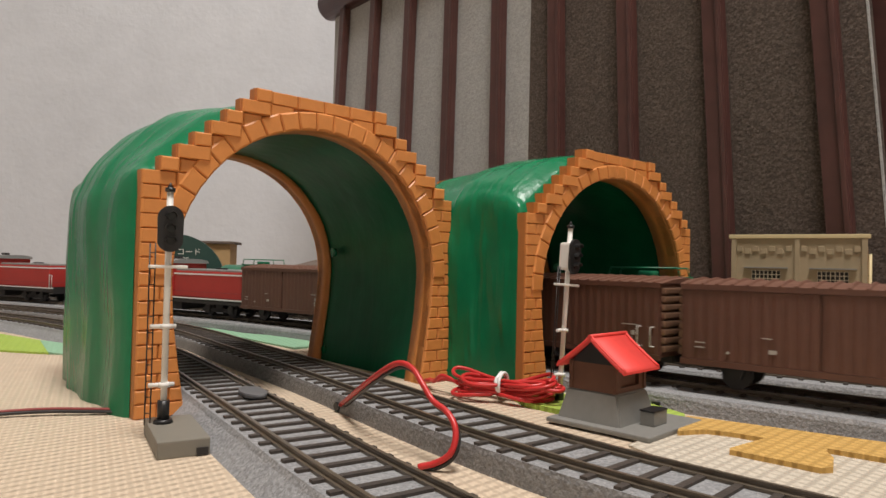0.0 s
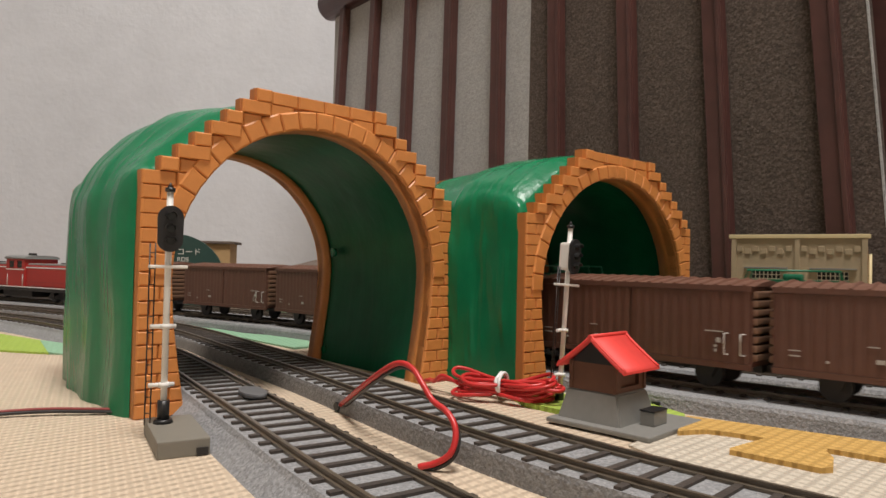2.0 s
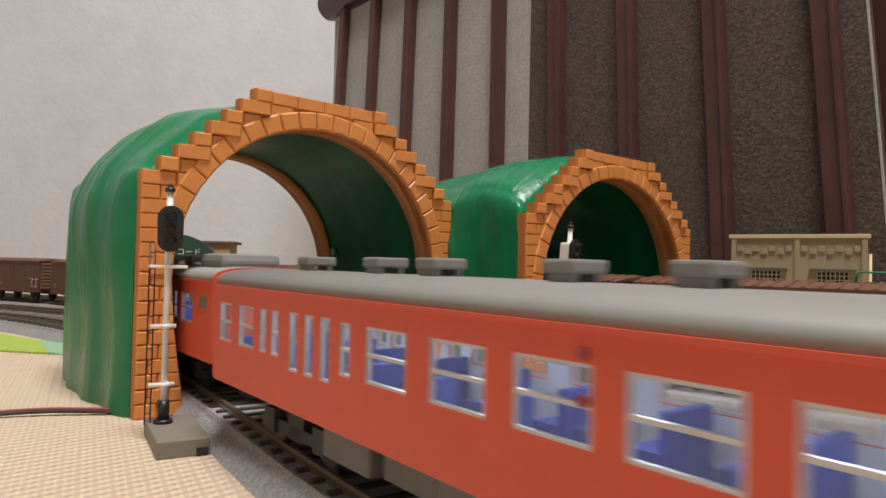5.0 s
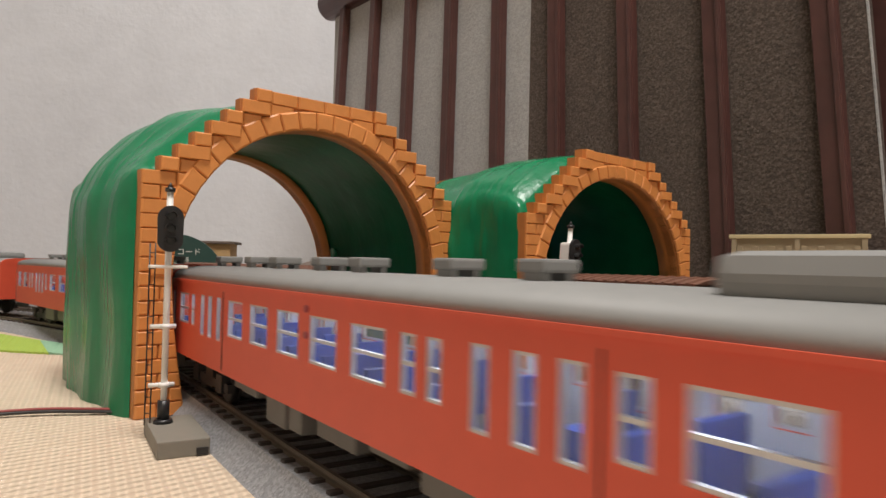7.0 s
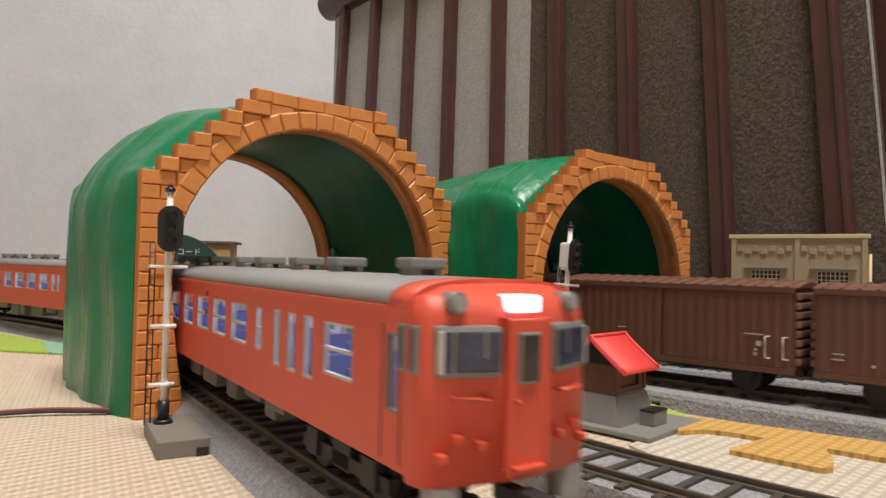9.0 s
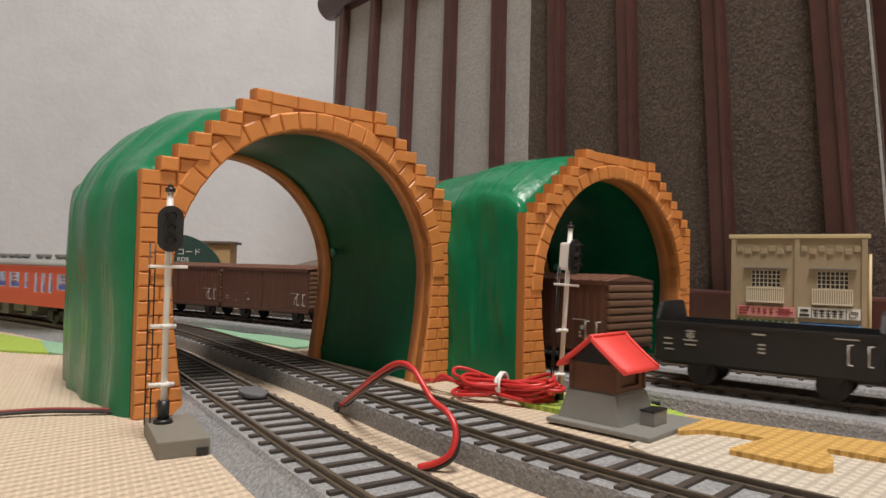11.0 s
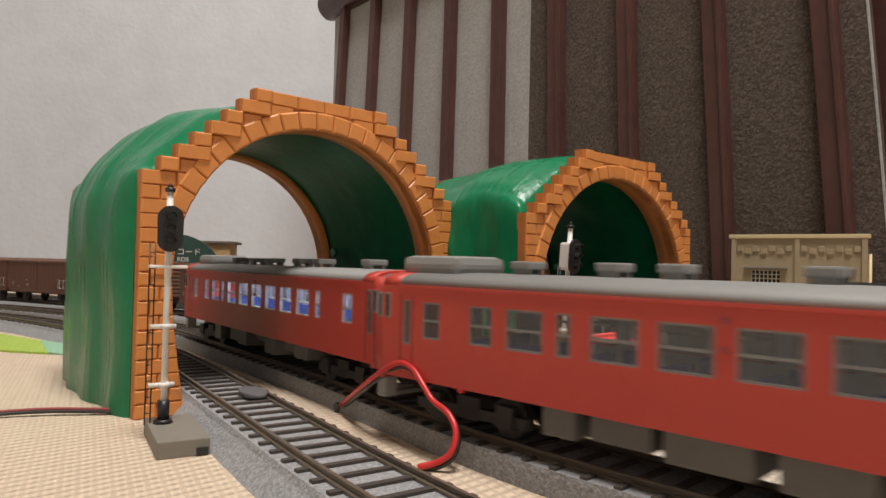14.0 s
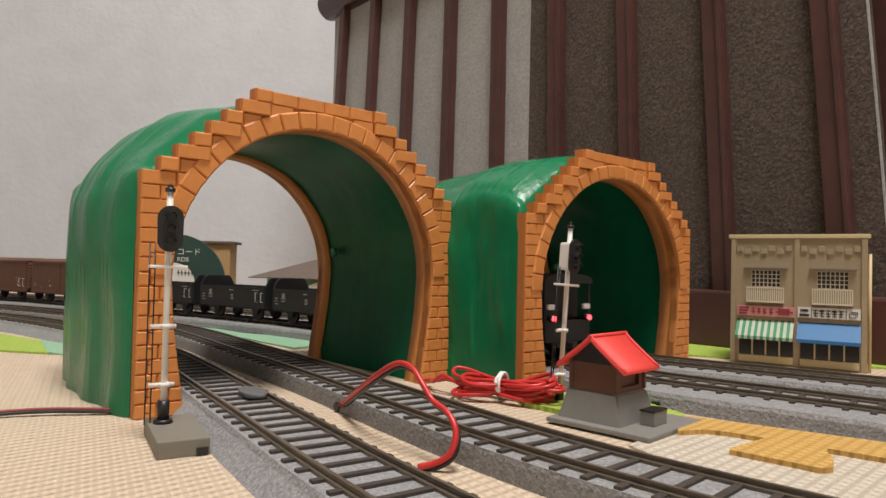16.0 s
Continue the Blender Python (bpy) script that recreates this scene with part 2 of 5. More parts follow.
# ---- the ways of the tracks, seen from above, in millimetres ----
class Way:
    def __init__(self, pts):
        p = np.array(pts, float) / 1000
        p = np.vstack([2 * p[0] - p[1], p, 2 * p[-1] - p[-2]])
        q = []
        for i in range(1, len(p) - 2):
            a, b, c, d = p[i - 1:i + 3]
            for k in range(20):
                t = k / 20
                q.append(0.5 * (2 * b + (c - a) * t + (2 * a - 5 * b + 4 * c - d) * t * t + (3 * b - 3 * c + d - a) * t ** 3))
        q = np.array(q + [p[-2]])
        for _ in range(30):
            q[1:-1] = q[1:-1] * 0.5 + (q[:-2] + q[2:]) * 0.25
        self.q, self.s = q, np.concatenate([[0], np.cumsum(np.linalg.norm(np.diff(q, axis=0), axis=1))])

    def at(self, s):
        if s < 0 or s > self.s[-1]:
            a, b = (self.q[0], self.q[4]) if s < 0 else (self.q[-1], self.q[-5])
            d = (a - b) / np.linalg.norm(a - b)
            return a + d * (-s if s < 0 else s - self.s[-1])
        return np.array([np.interp(s, self.s, self.q[:, 0]), np.interp(s, self.s, self.q[:, 1])])

    def side(self, s):
        d = self.at(s + 0.004) - self.at(s - 0.004)
        d /= np.linalg.norm(d)
        return d, np.array([d[1], -d[0]])


WAY_A = Way([(330, -310), (230, -175), (140, -58), (68, 38), (13, 108), (-18, 151), (-48, 197), (-77, 241), (-107, 286), (-142, 335), (-187, 388), (-245, 440), (-327, 497), (-430, 548), (-560, 592), (-800, 650), (-1100, 700), (-1500, 740)])
WAY_B = Way([(420, -190), (300, -82), (185, 22), (110, 90), (57, 139), (25, 174), (-8, 219), (-35, 259), (-65, 300), (-102, 348), (-158, 422), (-222, 484), (-297, 536), (-382, 581), (-480, 620), (-650, 675), (-900, 730), (-1300, 790)])
WAY_C = Way([(900, -420), (600, -165), (400, 5), (260, 128), (200, 183), (154, 224), (126, 247), (104, 265), (87, 281), (60, 311), (20, 360), (-30, 416), (-87, 469), (-150, 515), (-218, 557), (-356, 640), (-459, 694), (-600, 755), (-800, 820), (-1100, 900), (-1500, 980)])
WAY_D = Way([(950, -330), (650, -80), (450, 85), (300, 203), (245, 242), (187, 281), (137, 315), (105, 340), (75, 372), (35, 418), (-15, 470), (-80, 524), (-160, 578), (-280, 650), (-420, 726), (-600, 805), (-900, 900), (-1400, 1010)])
RAIL, GROUND = 0.0125, 0.0040
VIEW_SCALE = 0.9288  # scale about the eye for everything on the mats, to fit the camera's view


# ---- room ----
def room():
    solo("floor", box(-3.0, 2.4, -2.2, 1.16, -0.06, -0.0045), M["dark_floor"], "wooden room floor under the foam mats", "floor", kind="structure")
    for n, b in (("wall_west", (-3.1, -3.0, -2.3, 1.16, -0.06, 2.3)), ("wall_east", (2.4, 2.5, -2.3, 1.16, -0.06, 2.3)), ("wall_south", (-3.0, 2.4, -2.3, -2.2, -0.06, 2.3))):
        solo(n, box(*b), M["room"], "plain off-white room wall", "wall", kind="structure")
    solo("ceiling", box(-3.1, 2.5, -2.3, 1.16, 2.3, 2.38), M["room"], "plain off-white ceiling", "ceiling", kind="structure")
    solo("wall_north", box(-3.0, 2.4, 1.08, 1.16, -0.0045, 2.3), M["wallpaper"], "light grey textured wallpaper wall behind the layout", "wall", kind="structure")
    lamp = thing("ceiling_lamp", "round white ceiling lamp, lit", "lamp", pose(0.20, -0.25, 2.3))
    bm = bmesh.new()
    rod(bm, (0, 0, -0.14), (0, 0, 0), 0.36, 40)
    part("housing", bm, M["white_plastic"], lamp)


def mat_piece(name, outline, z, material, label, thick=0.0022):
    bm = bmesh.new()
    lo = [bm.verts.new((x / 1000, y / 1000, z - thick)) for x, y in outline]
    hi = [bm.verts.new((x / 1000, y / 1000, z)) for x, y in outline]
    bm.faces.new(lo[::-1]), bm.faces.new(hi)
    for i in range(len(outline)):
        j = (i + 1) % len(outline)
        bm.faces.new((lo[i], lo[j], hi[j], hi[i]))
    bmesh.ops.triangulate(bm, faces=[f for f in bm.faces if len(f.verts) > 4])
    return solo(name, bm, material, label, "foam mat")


def mats():
    solo("ground", box(-2.9, 2.4, -2.0, 1.15, -0.004, 0.0), M["sand_mat"], "sand-coloured woven-texture foam play mat", "foam mat", kind="structure")
    mat_piece("foam_mat", [(60, 212), (92, 247), (150, 222), (230, 150), (150, 40), (95, 120)], 0.0008, M["pale_mat"], "cream woven-texture foam mat beside the hut", 0.0008)
    mat_piece("foam_mat", [(80, 225), (92, 249), (105, 241), (143, 217), (200, 175), (185, 160), (131, 198), (120, 207), (118, 204), (116, 197), (110, 187), (106, 186), (88, 203), (89, 205), (106, 218), (99, 224), (91, 228)], 0.0024, M["orange_mat"], "ochre jigsaw foam mat edge beside the track")
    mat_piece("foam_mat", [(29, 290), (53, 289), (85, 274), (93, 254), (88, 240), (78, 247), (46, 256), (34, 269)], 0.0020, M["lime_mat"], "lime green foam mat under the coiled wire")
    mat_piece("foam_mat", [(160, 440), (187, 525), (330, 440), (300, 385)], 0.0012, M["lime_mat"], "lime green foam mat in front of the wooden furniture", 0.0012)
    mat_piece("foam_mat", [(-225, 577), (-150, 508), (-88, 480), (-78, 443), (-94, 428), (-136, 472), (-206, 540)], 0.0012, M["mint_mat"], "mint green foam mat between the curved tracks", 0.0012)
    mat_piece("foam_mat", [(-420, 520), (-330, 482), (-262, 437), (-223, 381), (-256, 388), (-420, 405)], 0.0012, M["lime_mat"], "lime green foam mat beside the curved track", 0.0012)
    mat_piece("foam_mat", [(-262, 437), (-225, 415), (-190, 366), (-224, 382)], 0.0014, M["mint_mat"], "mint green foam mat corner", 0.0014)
    # raised edge of the next sand mat
    mat_piece("foam_mat", [(-420, 234), (-155, 237), (-129, 243), (-118, 246), (-118, 330), (-190, 372), (-420, 396)], 0.0010, M["sand_mat"], "sand-coloured foam mat lying along the tunnel", 0.0010)


room()
mats()


# ---- track ----
def sweep(bm, way, s0, s1, profile, step=0.012):
    rings, s = [], s0
    while s <= s1 + 1e-6:
        p, (d, n) = way.at(s), way.side(s)
        rings.append([bm.verts.new((p[0] + n[0] * o, p[1] + n[1] * o, z)) for o, z in profile])
        s += step
    k = len(profile)
    for a, b in zip(rings, rings[1:]):
        for i in range(k):
            bm.faces.new((a[i], a[(i + 1) % k], b[(i + 1) % k], b[i]))
    bm.faces.new(rings[0]), bm.faces.new(rings[-1][::-1])


def sleeper_mesh(half):
    bm = bmesh.new()
    v = quad_box(bm, -0.0011, 0.0011, -half, half, -0.0012, 0.0010)
    for p in v[4:]:
        p.co.x *= 0.85
        p.co.y *= 0.98
    return finish("sleeper", bm, M["sleeper"])



def track(name, way, s0, s1, near0, near1, label, near=0.0185, far=0.0185, gauge=0.0165, half=0.0138, mid=0.0, lip=0.0150):
    t = thing(name, label, "track", kind="structure")
    sleeper = sleeper_mesh(half)
    bm = bmesh.new()
    sweep(bm, way, s0, s1, [(-near, GROUND), (-min(lip, near - 0.0001), 0.0088), (-min(lip - 0.0008, near - 0.0003), 0.0103), (min(0.0142, far - 0.0003), 0.0103), (min(0.0150, far - 0.0001), 0.0088), (far, GROUND)])
    bed = part("roadbed", bm, M["ballast"], t)
    for f in bed.data.polygons:
        f.use_smooth = False
    for k in (-1, 1):
        c = mid - k * (gauge / 2 + 0.0006)
        bm = bmesh.new()
        sweep(bm, way, s0, s1, [(c - 0.0010, 0.0104), (c - 0.0010, 0.0111), (c - 0.0003, 0.0113), (c - 0.0003, 0.0118), (c - 0.0005, 0.0120), (c - 0.0005, RAIL), (c + 0.0005, RAIL), (c + 0.0005, 0.0120), (c + 0.0003, 0.0118), (c + 0.0003, 0.0113), (c + 0.0010, 0.0111), (c + 0.0010, 0.0104)])
        part("rail", bm, M["rail"], t)
    far = bmesh.new()
    s, count = s0 + 0.003, 0
    while s < s1:
        p, (d, n) = way.at(s), way.side(s)
        m = pose(p[0] + n[0] * mid, p[1] + n[1] * mid, 0.0100, 0, 0, math.degrees(math.atan2(d[1], d[0])))
        if near0 <= s <= near1 and count < 295:
            o = new("sleeper", sleeper)
            o.parent, o.matrix_basis = t, m
            count += 1
        else:
            quad_box(far, -0.0011, 0.0011, -half, half, -0.0012, 0.0010, m)
        s += 0.0082
    tagged(part("far_sleepers", far, M["sleeper"], t), kind="stuff")
    return t


track("track_a", WAY_A, 0.25, 1.95, 0.42, 1.25, "grey ballasted model railway track through the large green tunnel", 0.0200, 0.0110, 0.0152, 0.0122, -0.0014)
track("track_b", WAY_B, 0.05, 1.95, 0.30, 1.35, "grey ballasted model railway track beside the looped red wire", 0.0142, 0.0170)
track("track_c", WAY_C, 0.30, 2.75, 0.80, 1.75, "grey ballasted model railway track into the smaller green tunnel", 0.0252, 0.0200, mid=0.0030, lip=0.0247)
track("track_d", WAY_D, 0.30, 2.65, 0.80, 1.75, "grey ballasted model railway track in front of the shops", 0.0215, 0.0185, lip=0.0208)


# ---- tunnels ----
STEPS = [(-0.5, 87.5), (5.4, 93), (11.2, 98), (17.0, 103.2), (22.9, 108.4), (28.8, 113.6), (34.7, 118.8), (40.5, 123.8)]
W_PORTAL = 143.0


def inner_edge(n=28):
    """Inner outline of the arch from the left foot over the crown to the right foot."""
    pts = [(17.0, 0.0), (14.2, 18.0), (12.0, 34.0), (11.0, 50.0)]
    for i in range(1, n):
        a = math.pi * (1 - i / n)
        pts.append((71.5 + 60.5 * math.cos(a), 50 + 61.0 * math.sin(a)))
    pts += [(W_PORTAL - x, z) for x, z in reversed(pts[:4])]
    return pts


def top_at(u):
    u = min(u, W_PORTAL - u)
    z = STEPS[0][1]
    for a, b in STEPS:
        if u >= a:
            z = b
    return z


def brick_mesh(bm, corners, y0, y1, inset=0.45):
    """One brick: an outline in millimetres, drawn in a little, with a chamfered front."""
    c = Vector((sum(p[0] for p in corners) / len(corners), sum(p[1] for p in corners) / len(corners)))
    def shrink(d):
        out = []
        for p in corners:
            v = Vector(p) - c
            out.append(c + v * max(0.1, 1 - d / max(v.length, 0.01)))
        return out
    back, edge, face = shrink(inset), shrink(inset), shrink(inset + 0.8)
    rows = [[(p.x, y1, p.y) for p in back], [(p.x, y0 + 0.6, p.y) for p in edge], [(p.x, y0, p.y) for p in face]]
    vs = [[bm.verts.new((x / 1000, y / 1000, z / 1000)) for x, y, z in r] for r in rows]
    n = len(corners)
    for a, b in zip(vs, vs[1:]):
        for i in range(n):
            bm.faces.new((a[i], a[(i + 1) % n], b[(i + 1) % n], b[i]))
    bm.faces.new(vs[2])


def portal(parent, y, facing):
    """Stepped brick front of a tunnel; facing -1 looks to the viewer, 1 to the back."""
    p = new("portal")
    p.parent = parent
    p.matrix_basis = pose(0, y, 0) if facing < 0 else pose(W_PORTAL / 1000, y, 0, 0, 0, 180)
    inner = inner_edge()
    # backing plate in upright strips: legs, and the wall between arch and steps
    bm = bmesh.new()
    xs = sorted({round(x, 3) for x, z in inner} | {round(x, 3) for x, z in STEPS} | {round(W_PORTAL - x, 3) for x, z in STEPS})
    arch = sorted(q for q in inner if q[1] >= 50)
    leg = [(11.0, 50.0), (12.0, 34.0), (14.2, 18.0), (17.0, 0.0)]
    def slab(xa, xb, la, lb, ha, hb):
        v = [bm.verts.new((x / 1000, y_, z / 1000)) for y_ in (0.0013, 0.0058) for x, z in ((xa, la), (xb, lb), (xb, hb), (xa, ha))]
        for f in ((0, 1, 2, 3), (7, 6, 5, 4), (0, 4, 5, 1), (1, 5, 6, 2), (2, 6, 7, 3), (3, 7, 4, 0)):
            bm.faces.new([v[i] for i in f])
    for xa, xb in zip(xs, xs[1:]):
        top = top_at((xa + xb) / 2)
        ends = []
        for x in (xa, xb):
            ends.append(float(np.interp(x, [q[0] for q in arch], [q[1] for q in arch])) if 11 <= x <= W_PORTAL - 11 else 50.0)
        slab(xa, xb, ends[0], ends[1], top, top)
        foot = []
        for x in (xa, xb):
            u = min(x, W_PORTAL - x)
            foot.append(50.0 if u <= 11 else float(np.interp(u, [q[0] for q in leg], [q[1] for q in leg])) if u < 17 else 0.0)
        if max(foot) > 0.01:
            slab(xa, xb, 0, 0, foot[0], foot[1])
    bmesh.ops.remove_doubles(bm, verts=bm.verts[:], dist=1e-6)
    part("backing", bm, M["joint"], p)
    # deep ring under the arch
    bm = bmesh.new()
    deep = []
    for x, z in inner:
        v = Vector((x - 71.5, z - 50)) if z > 50 else Vector((-1 if x < 71.5 else 1, 0))
        v = v.normalized() * 2.4
        deep.append((x + v.x, z + v.y))
    loops = [[bm.verts.new((x / 1000, y_, z / 1000)) for x, z in line] for line, y_ in ((inner, 0.0010), (inner, 0.0125), (deep, 0.0125), (deep, 0.0010))]
    for la, lb in zip(loops, loops[1:] + loops[:1]):
        for i in range(len(la) - 1):
            f = bm.faces.new((la[i], la[i + 1], lb[i + 1], lb[i]))
            f.smooth = True
    part("arch_soffit", bm, M["brick"], p)
    # voussoirs along the arch
    rim = []
    for x, z in inner:
        v = Vector((x - 71.5, z - 50)) if z > 50 else Vector((-1 if x < 71.5 else 1, 0))
        v = v.normalized() * 7.6
        rim.append((x + v.x, z + v.y))
    k = len(inner)
    def along(line, f):
        i = min(int(f), k - 2)
        a, b = Vector(line[i]), Vector(line[i + 1])
        return tuple(a + (b - a) * (f - i))
    marks = [3 + (k - 7) * i / 25 for i in range(26)]
    for a, b in zip(marks, marks[1:]):
        bm = bmesh.new()
        mid = (a + b) / 2
        brick_mesh(bm, [along(inner, a), along(inner, mid), along(inner, b), along(rim, b), along(rim, mid), along(rim, a)], -0.6, 3.0, 0.16)
        part("arch_brick", bm, M["brick"], p)
    # leg courses and spandrel courses
    def ring_outer(z, left=True):
        """How far the ring of arch bricks reaches at this height."""
        if z <= 50:
            x = np.interp(z, [0, 18, 34, 50], [17.0, 14.2, 12.0, 11.0]) 
            return x
        h = z - 50
        return 71.5 - math.sqrt(max(0.0, 68.0 ** 2 - h * h)) if h < 68 else 71.5
    z, row = 0.0, 0
    course = [5.15] * 25
    for h in course:
        z1 = z + h
        if z1 > 124.5:
            break
        zm = (z + z1) / 2
        lo = -0.5
        for a, b in STEPS:
            if b >= zm + 1.0:
                lo = a
                break
        hi = min(ring_outer(zm) + 2.6, 71.5) if zm > 51 else ring_outer(min(zm, 50))
        for mirror in (False, True):
            x, end = lo, hi
            width = 12.0 if zm > 51 else 7.5
            cuts = [x]
            first = width * (0.55 if row % 2 else 1.0)
            while cuts[-1] + first < end - 3.5:
                cuts.append(cuts[-1] + first)
                first = width
            cuts.append(end)
            for a, b in zip(cuts, cuts[1:]):
                if b - a < 1.6:
                    continue
                q = [(a, z), (b, z), (b, z1), (a, z1)]
                if zm < 51 and b == end:
                    q = [(a, z), (ring_outer(z), z), (ring_outer(min(z1, 50)), z1), (a, z1)]
                if mirror:
                    q = [(W_PORTAL - u, w) for u, w in q][::-1]
                bm = bmesh.new()
                step_edge = a == lo and zm > 87
                brick_mesh(bm, q, -1.4 if step_edge else 0.0, 4.0, 0.14)
                part("brick", bm, M["brick"], p)
        z, row = z1, row + 1
    return p


def tunnel(name, m, depth, xscale, zscale, label, seed):
    t = thing(name, label, "toy tunnel", m)
    t.scale = (xscale, 1, zscale)
    portal(t, 0.0, -1)
    portal(t, depth, 1).scale = (1, 1, 0.94 if zscale < 1 else 1)
    # outer skin: square shoulders at the portals, rounded and bulging between them
    low = zscale < 1
    front = [(-0.7, 0), (-0.7, 30), (-0.7, 60), (0.2, 85), (6, 88.5), (11.5, 92), (23.5, 102.5), (36.5, 113.5), (52, 119), (71.5, 120)]
    if low:
        swell = [(-1.5, 0), (-1.5, 40), (-1.2, 75), (0.0, 96), (3.5, 104.5), (8.5, 110.5), (19, 116.5), (33, 121), (50, 124.5), (71.5, 126)]
        sink = [(-9, 0), (-9, 40), (-8, 66), (-4, 82), (2, 92), (10, 101), (21, 109), (35, 115), (52, 119), (71.5, 121)]
    else:
        swell = [(-7.5, 0), (-7.5, 40), (-7.8, 74), (-5.5, 84), (-0.8, 94.5), (7.6, 104.5), (14, 110.5), (25, 117), (45, 122), (71.5, 122)]
        sink = swell
    def skin(v):
        f = math.sin(math.pi * min(max(v, 0.0), 1.0))
        g = f ** (0.42 if low else 0.55)
        back = min(max((v - 0.25) / 0.5, 0.0), 1.0)
        half = [Vector(a) * (1 - g) + (Vector(b) * (1 - back) + Vector(c) * back) * g for a, b, c in zip(front, swell, sink)]
        full = half + [Vector((W_PORTAL - p.x, p.y)) for p in reversed(half[:-1])]
        n, out = 8, []
        ends = [2 * full[0] - full[1]] + full + [2 * full[-1] - full[-2]]
        for i in range(1, len(ends) - 2):
            a, b, c, d = ends[i - 1:i + 3]
            for k in range(n):
                q = k / n
                out.append(0.5 * (2 * b + (c - a) * q + (2 * a - 5 * b + 4 * c - d) * q * q + (3 * b - 3 * c + d - a) * q ** 3))
        out.append(full[-1])
        res = []
        for x, z in out:
            d = Vector((x - 71.5, z - 40)) if z > 40 else Vector((-1 if x < 71 else 1, 0))
            d.normalize()
            over = z + abs(71.5 - x) * 0.4
            b = 1.5 * f * noise.noise(Vector((x * 0.03 + seed, z * 0.02, v * 2.2))) + 0.9 * g * noise.noise(Vector((x * 0.05, z * 0.012 + seed, v * 7)))
            # folds that run down the slope, and short rivulets on the low hill
            b += (0.45 if low else 0.75) * min(f * 3, 1) * math.sin(v * 21 + 2.5 * noise.noise(Vector((x * 0.02, z * 0.02, seed))))
            wet = noise.noise(Vector((over * 0.055, v * 34 + 0.25 * noise.noise(Vector((over * 0.1, v * 3, 1.0))), seed + 5.0)))
            b += (0.70 if low else 0.25) * min(f * 3, 1) * max(0.0, wet) ** 1.3 * 2.0
            res.append((x + d.x * b, max(z + d.y * b, 0.0)))
        return res
    bm = bmesh.new()
    rows = []
    for j in range(101):
        v = j / 100
        rows.append([bm.verts.new((x / 1000, 0.0050 + v * (depth - 0.010), z / 1000)) for x, z in skin(v)])
    for a, b in zip(rows, rows[1:]):
        for i in range(len(a) - 1):
            f = bm.faces.new((a[i], a[i + 1], b[i + 1], b[i]))
            f.smooth = True
    part("hill_skin", bm, M["green"], t, "glossy green moulded plastic hill")
    # inner lining; its green is darkened to paint the shade inside
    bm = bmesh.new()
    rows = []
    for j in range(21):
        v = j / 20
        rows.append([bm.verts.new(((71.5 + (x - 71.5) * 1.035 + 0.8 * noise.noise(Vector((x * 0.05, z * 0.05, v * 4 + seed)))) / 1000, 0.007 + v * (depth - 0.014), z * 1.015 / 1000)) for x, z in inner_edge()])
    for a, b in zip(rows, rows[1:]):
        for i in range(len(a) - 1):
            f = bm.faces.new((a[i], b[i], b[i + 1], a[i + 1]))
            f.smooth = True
    part("lining", bm, M["lining"], t, "green inner lining with the inside shade in its colour")
    for uu, vv, zz in ((129.2, 0.86, 6), (129.6, 0.80, 62)):
        bm = bmesh.new()
        rod(bm, (uu / 1000 + 0.001, vv * depth, zz / 1000), (uu / 1000 - 0.0009, vv * depth, zz / 1000), 0.0024, 14)
        part("screw_boss", bm, M["green"], t)
    return t


tunnel("toy_tunnel", pose(-0.105, 0.232, 0, 0, 0, 40.5), 0.108, 1.0, 1.0, "green plastic toy tunnel with orange stepped brick portals", 3)
tunnel("toy_tunnel", pose(0.0368, 0.2913, 0, 0, 0, 40.7), 0.108, 0.965, 0.915, "smaller green plastic toy tunnel with orange brick portals", 11)


# ---- rolling stock: x along the car, +y the side towards the viewer, z = 0 on the rail ----
def holes_panel(bm, x0, x1, z0, z1, holes, y0, y1):
    """One sheet from x0 to x1 with real openings, all of a piece."""
    xs = sorted({x0, x1, *[h[0] for h in holes], *[h[1] for h in holes]})
    zs = sorted({z0, z1, *[h[2] for h in holes], *[h[3] for h in holes]})
    grid = {}
    def vert(i, k, j):
        if (i, k, j) not in grid:
            grid[i, k, j] = bm.verts.new((xs[i], (y0, y1)[j], zs[k]))
        return grid[i, k, j]
    def solid(i, k):
        if not (0 <= i < len(xs) - 1 and 0 <= k < len(zs) - 1):
            return False
        x, z = (xs[i] + xs[i + 1]) / 2, (zs[k] + zs[k + 1]) / 2
        return not any(h[0] < x < h[1] and h[2] < z < h[3] for h in holes)
    for i in range(len(xs) - 1):
        for k in range(len(zs) - 1):
            if not solid(i, k):
                continue
            for j in (0, 1):
                bm.faces.new([vert(a, c, j) for a, c in ((i, k), (i + 1, k), (i + 1, k + 1), (i, k + 1))])
            for (a, c), (p, q), (di, dk) in (((i, k), (i + 1, k), (0, -1)), ((i, k + 1), (i + 1, k + 1), (0, 1)), ((i, k), (i, k + 1), (-1, 0)), ((i + 1, k), (i + 1, k + 1), (1, 0))):
                if not solid(i + di, k + dk):
                    bm.faces.new((vert(a, c, 0), vert(p, q, 0), vert(p, q, 1), vert(a, c, 1)))


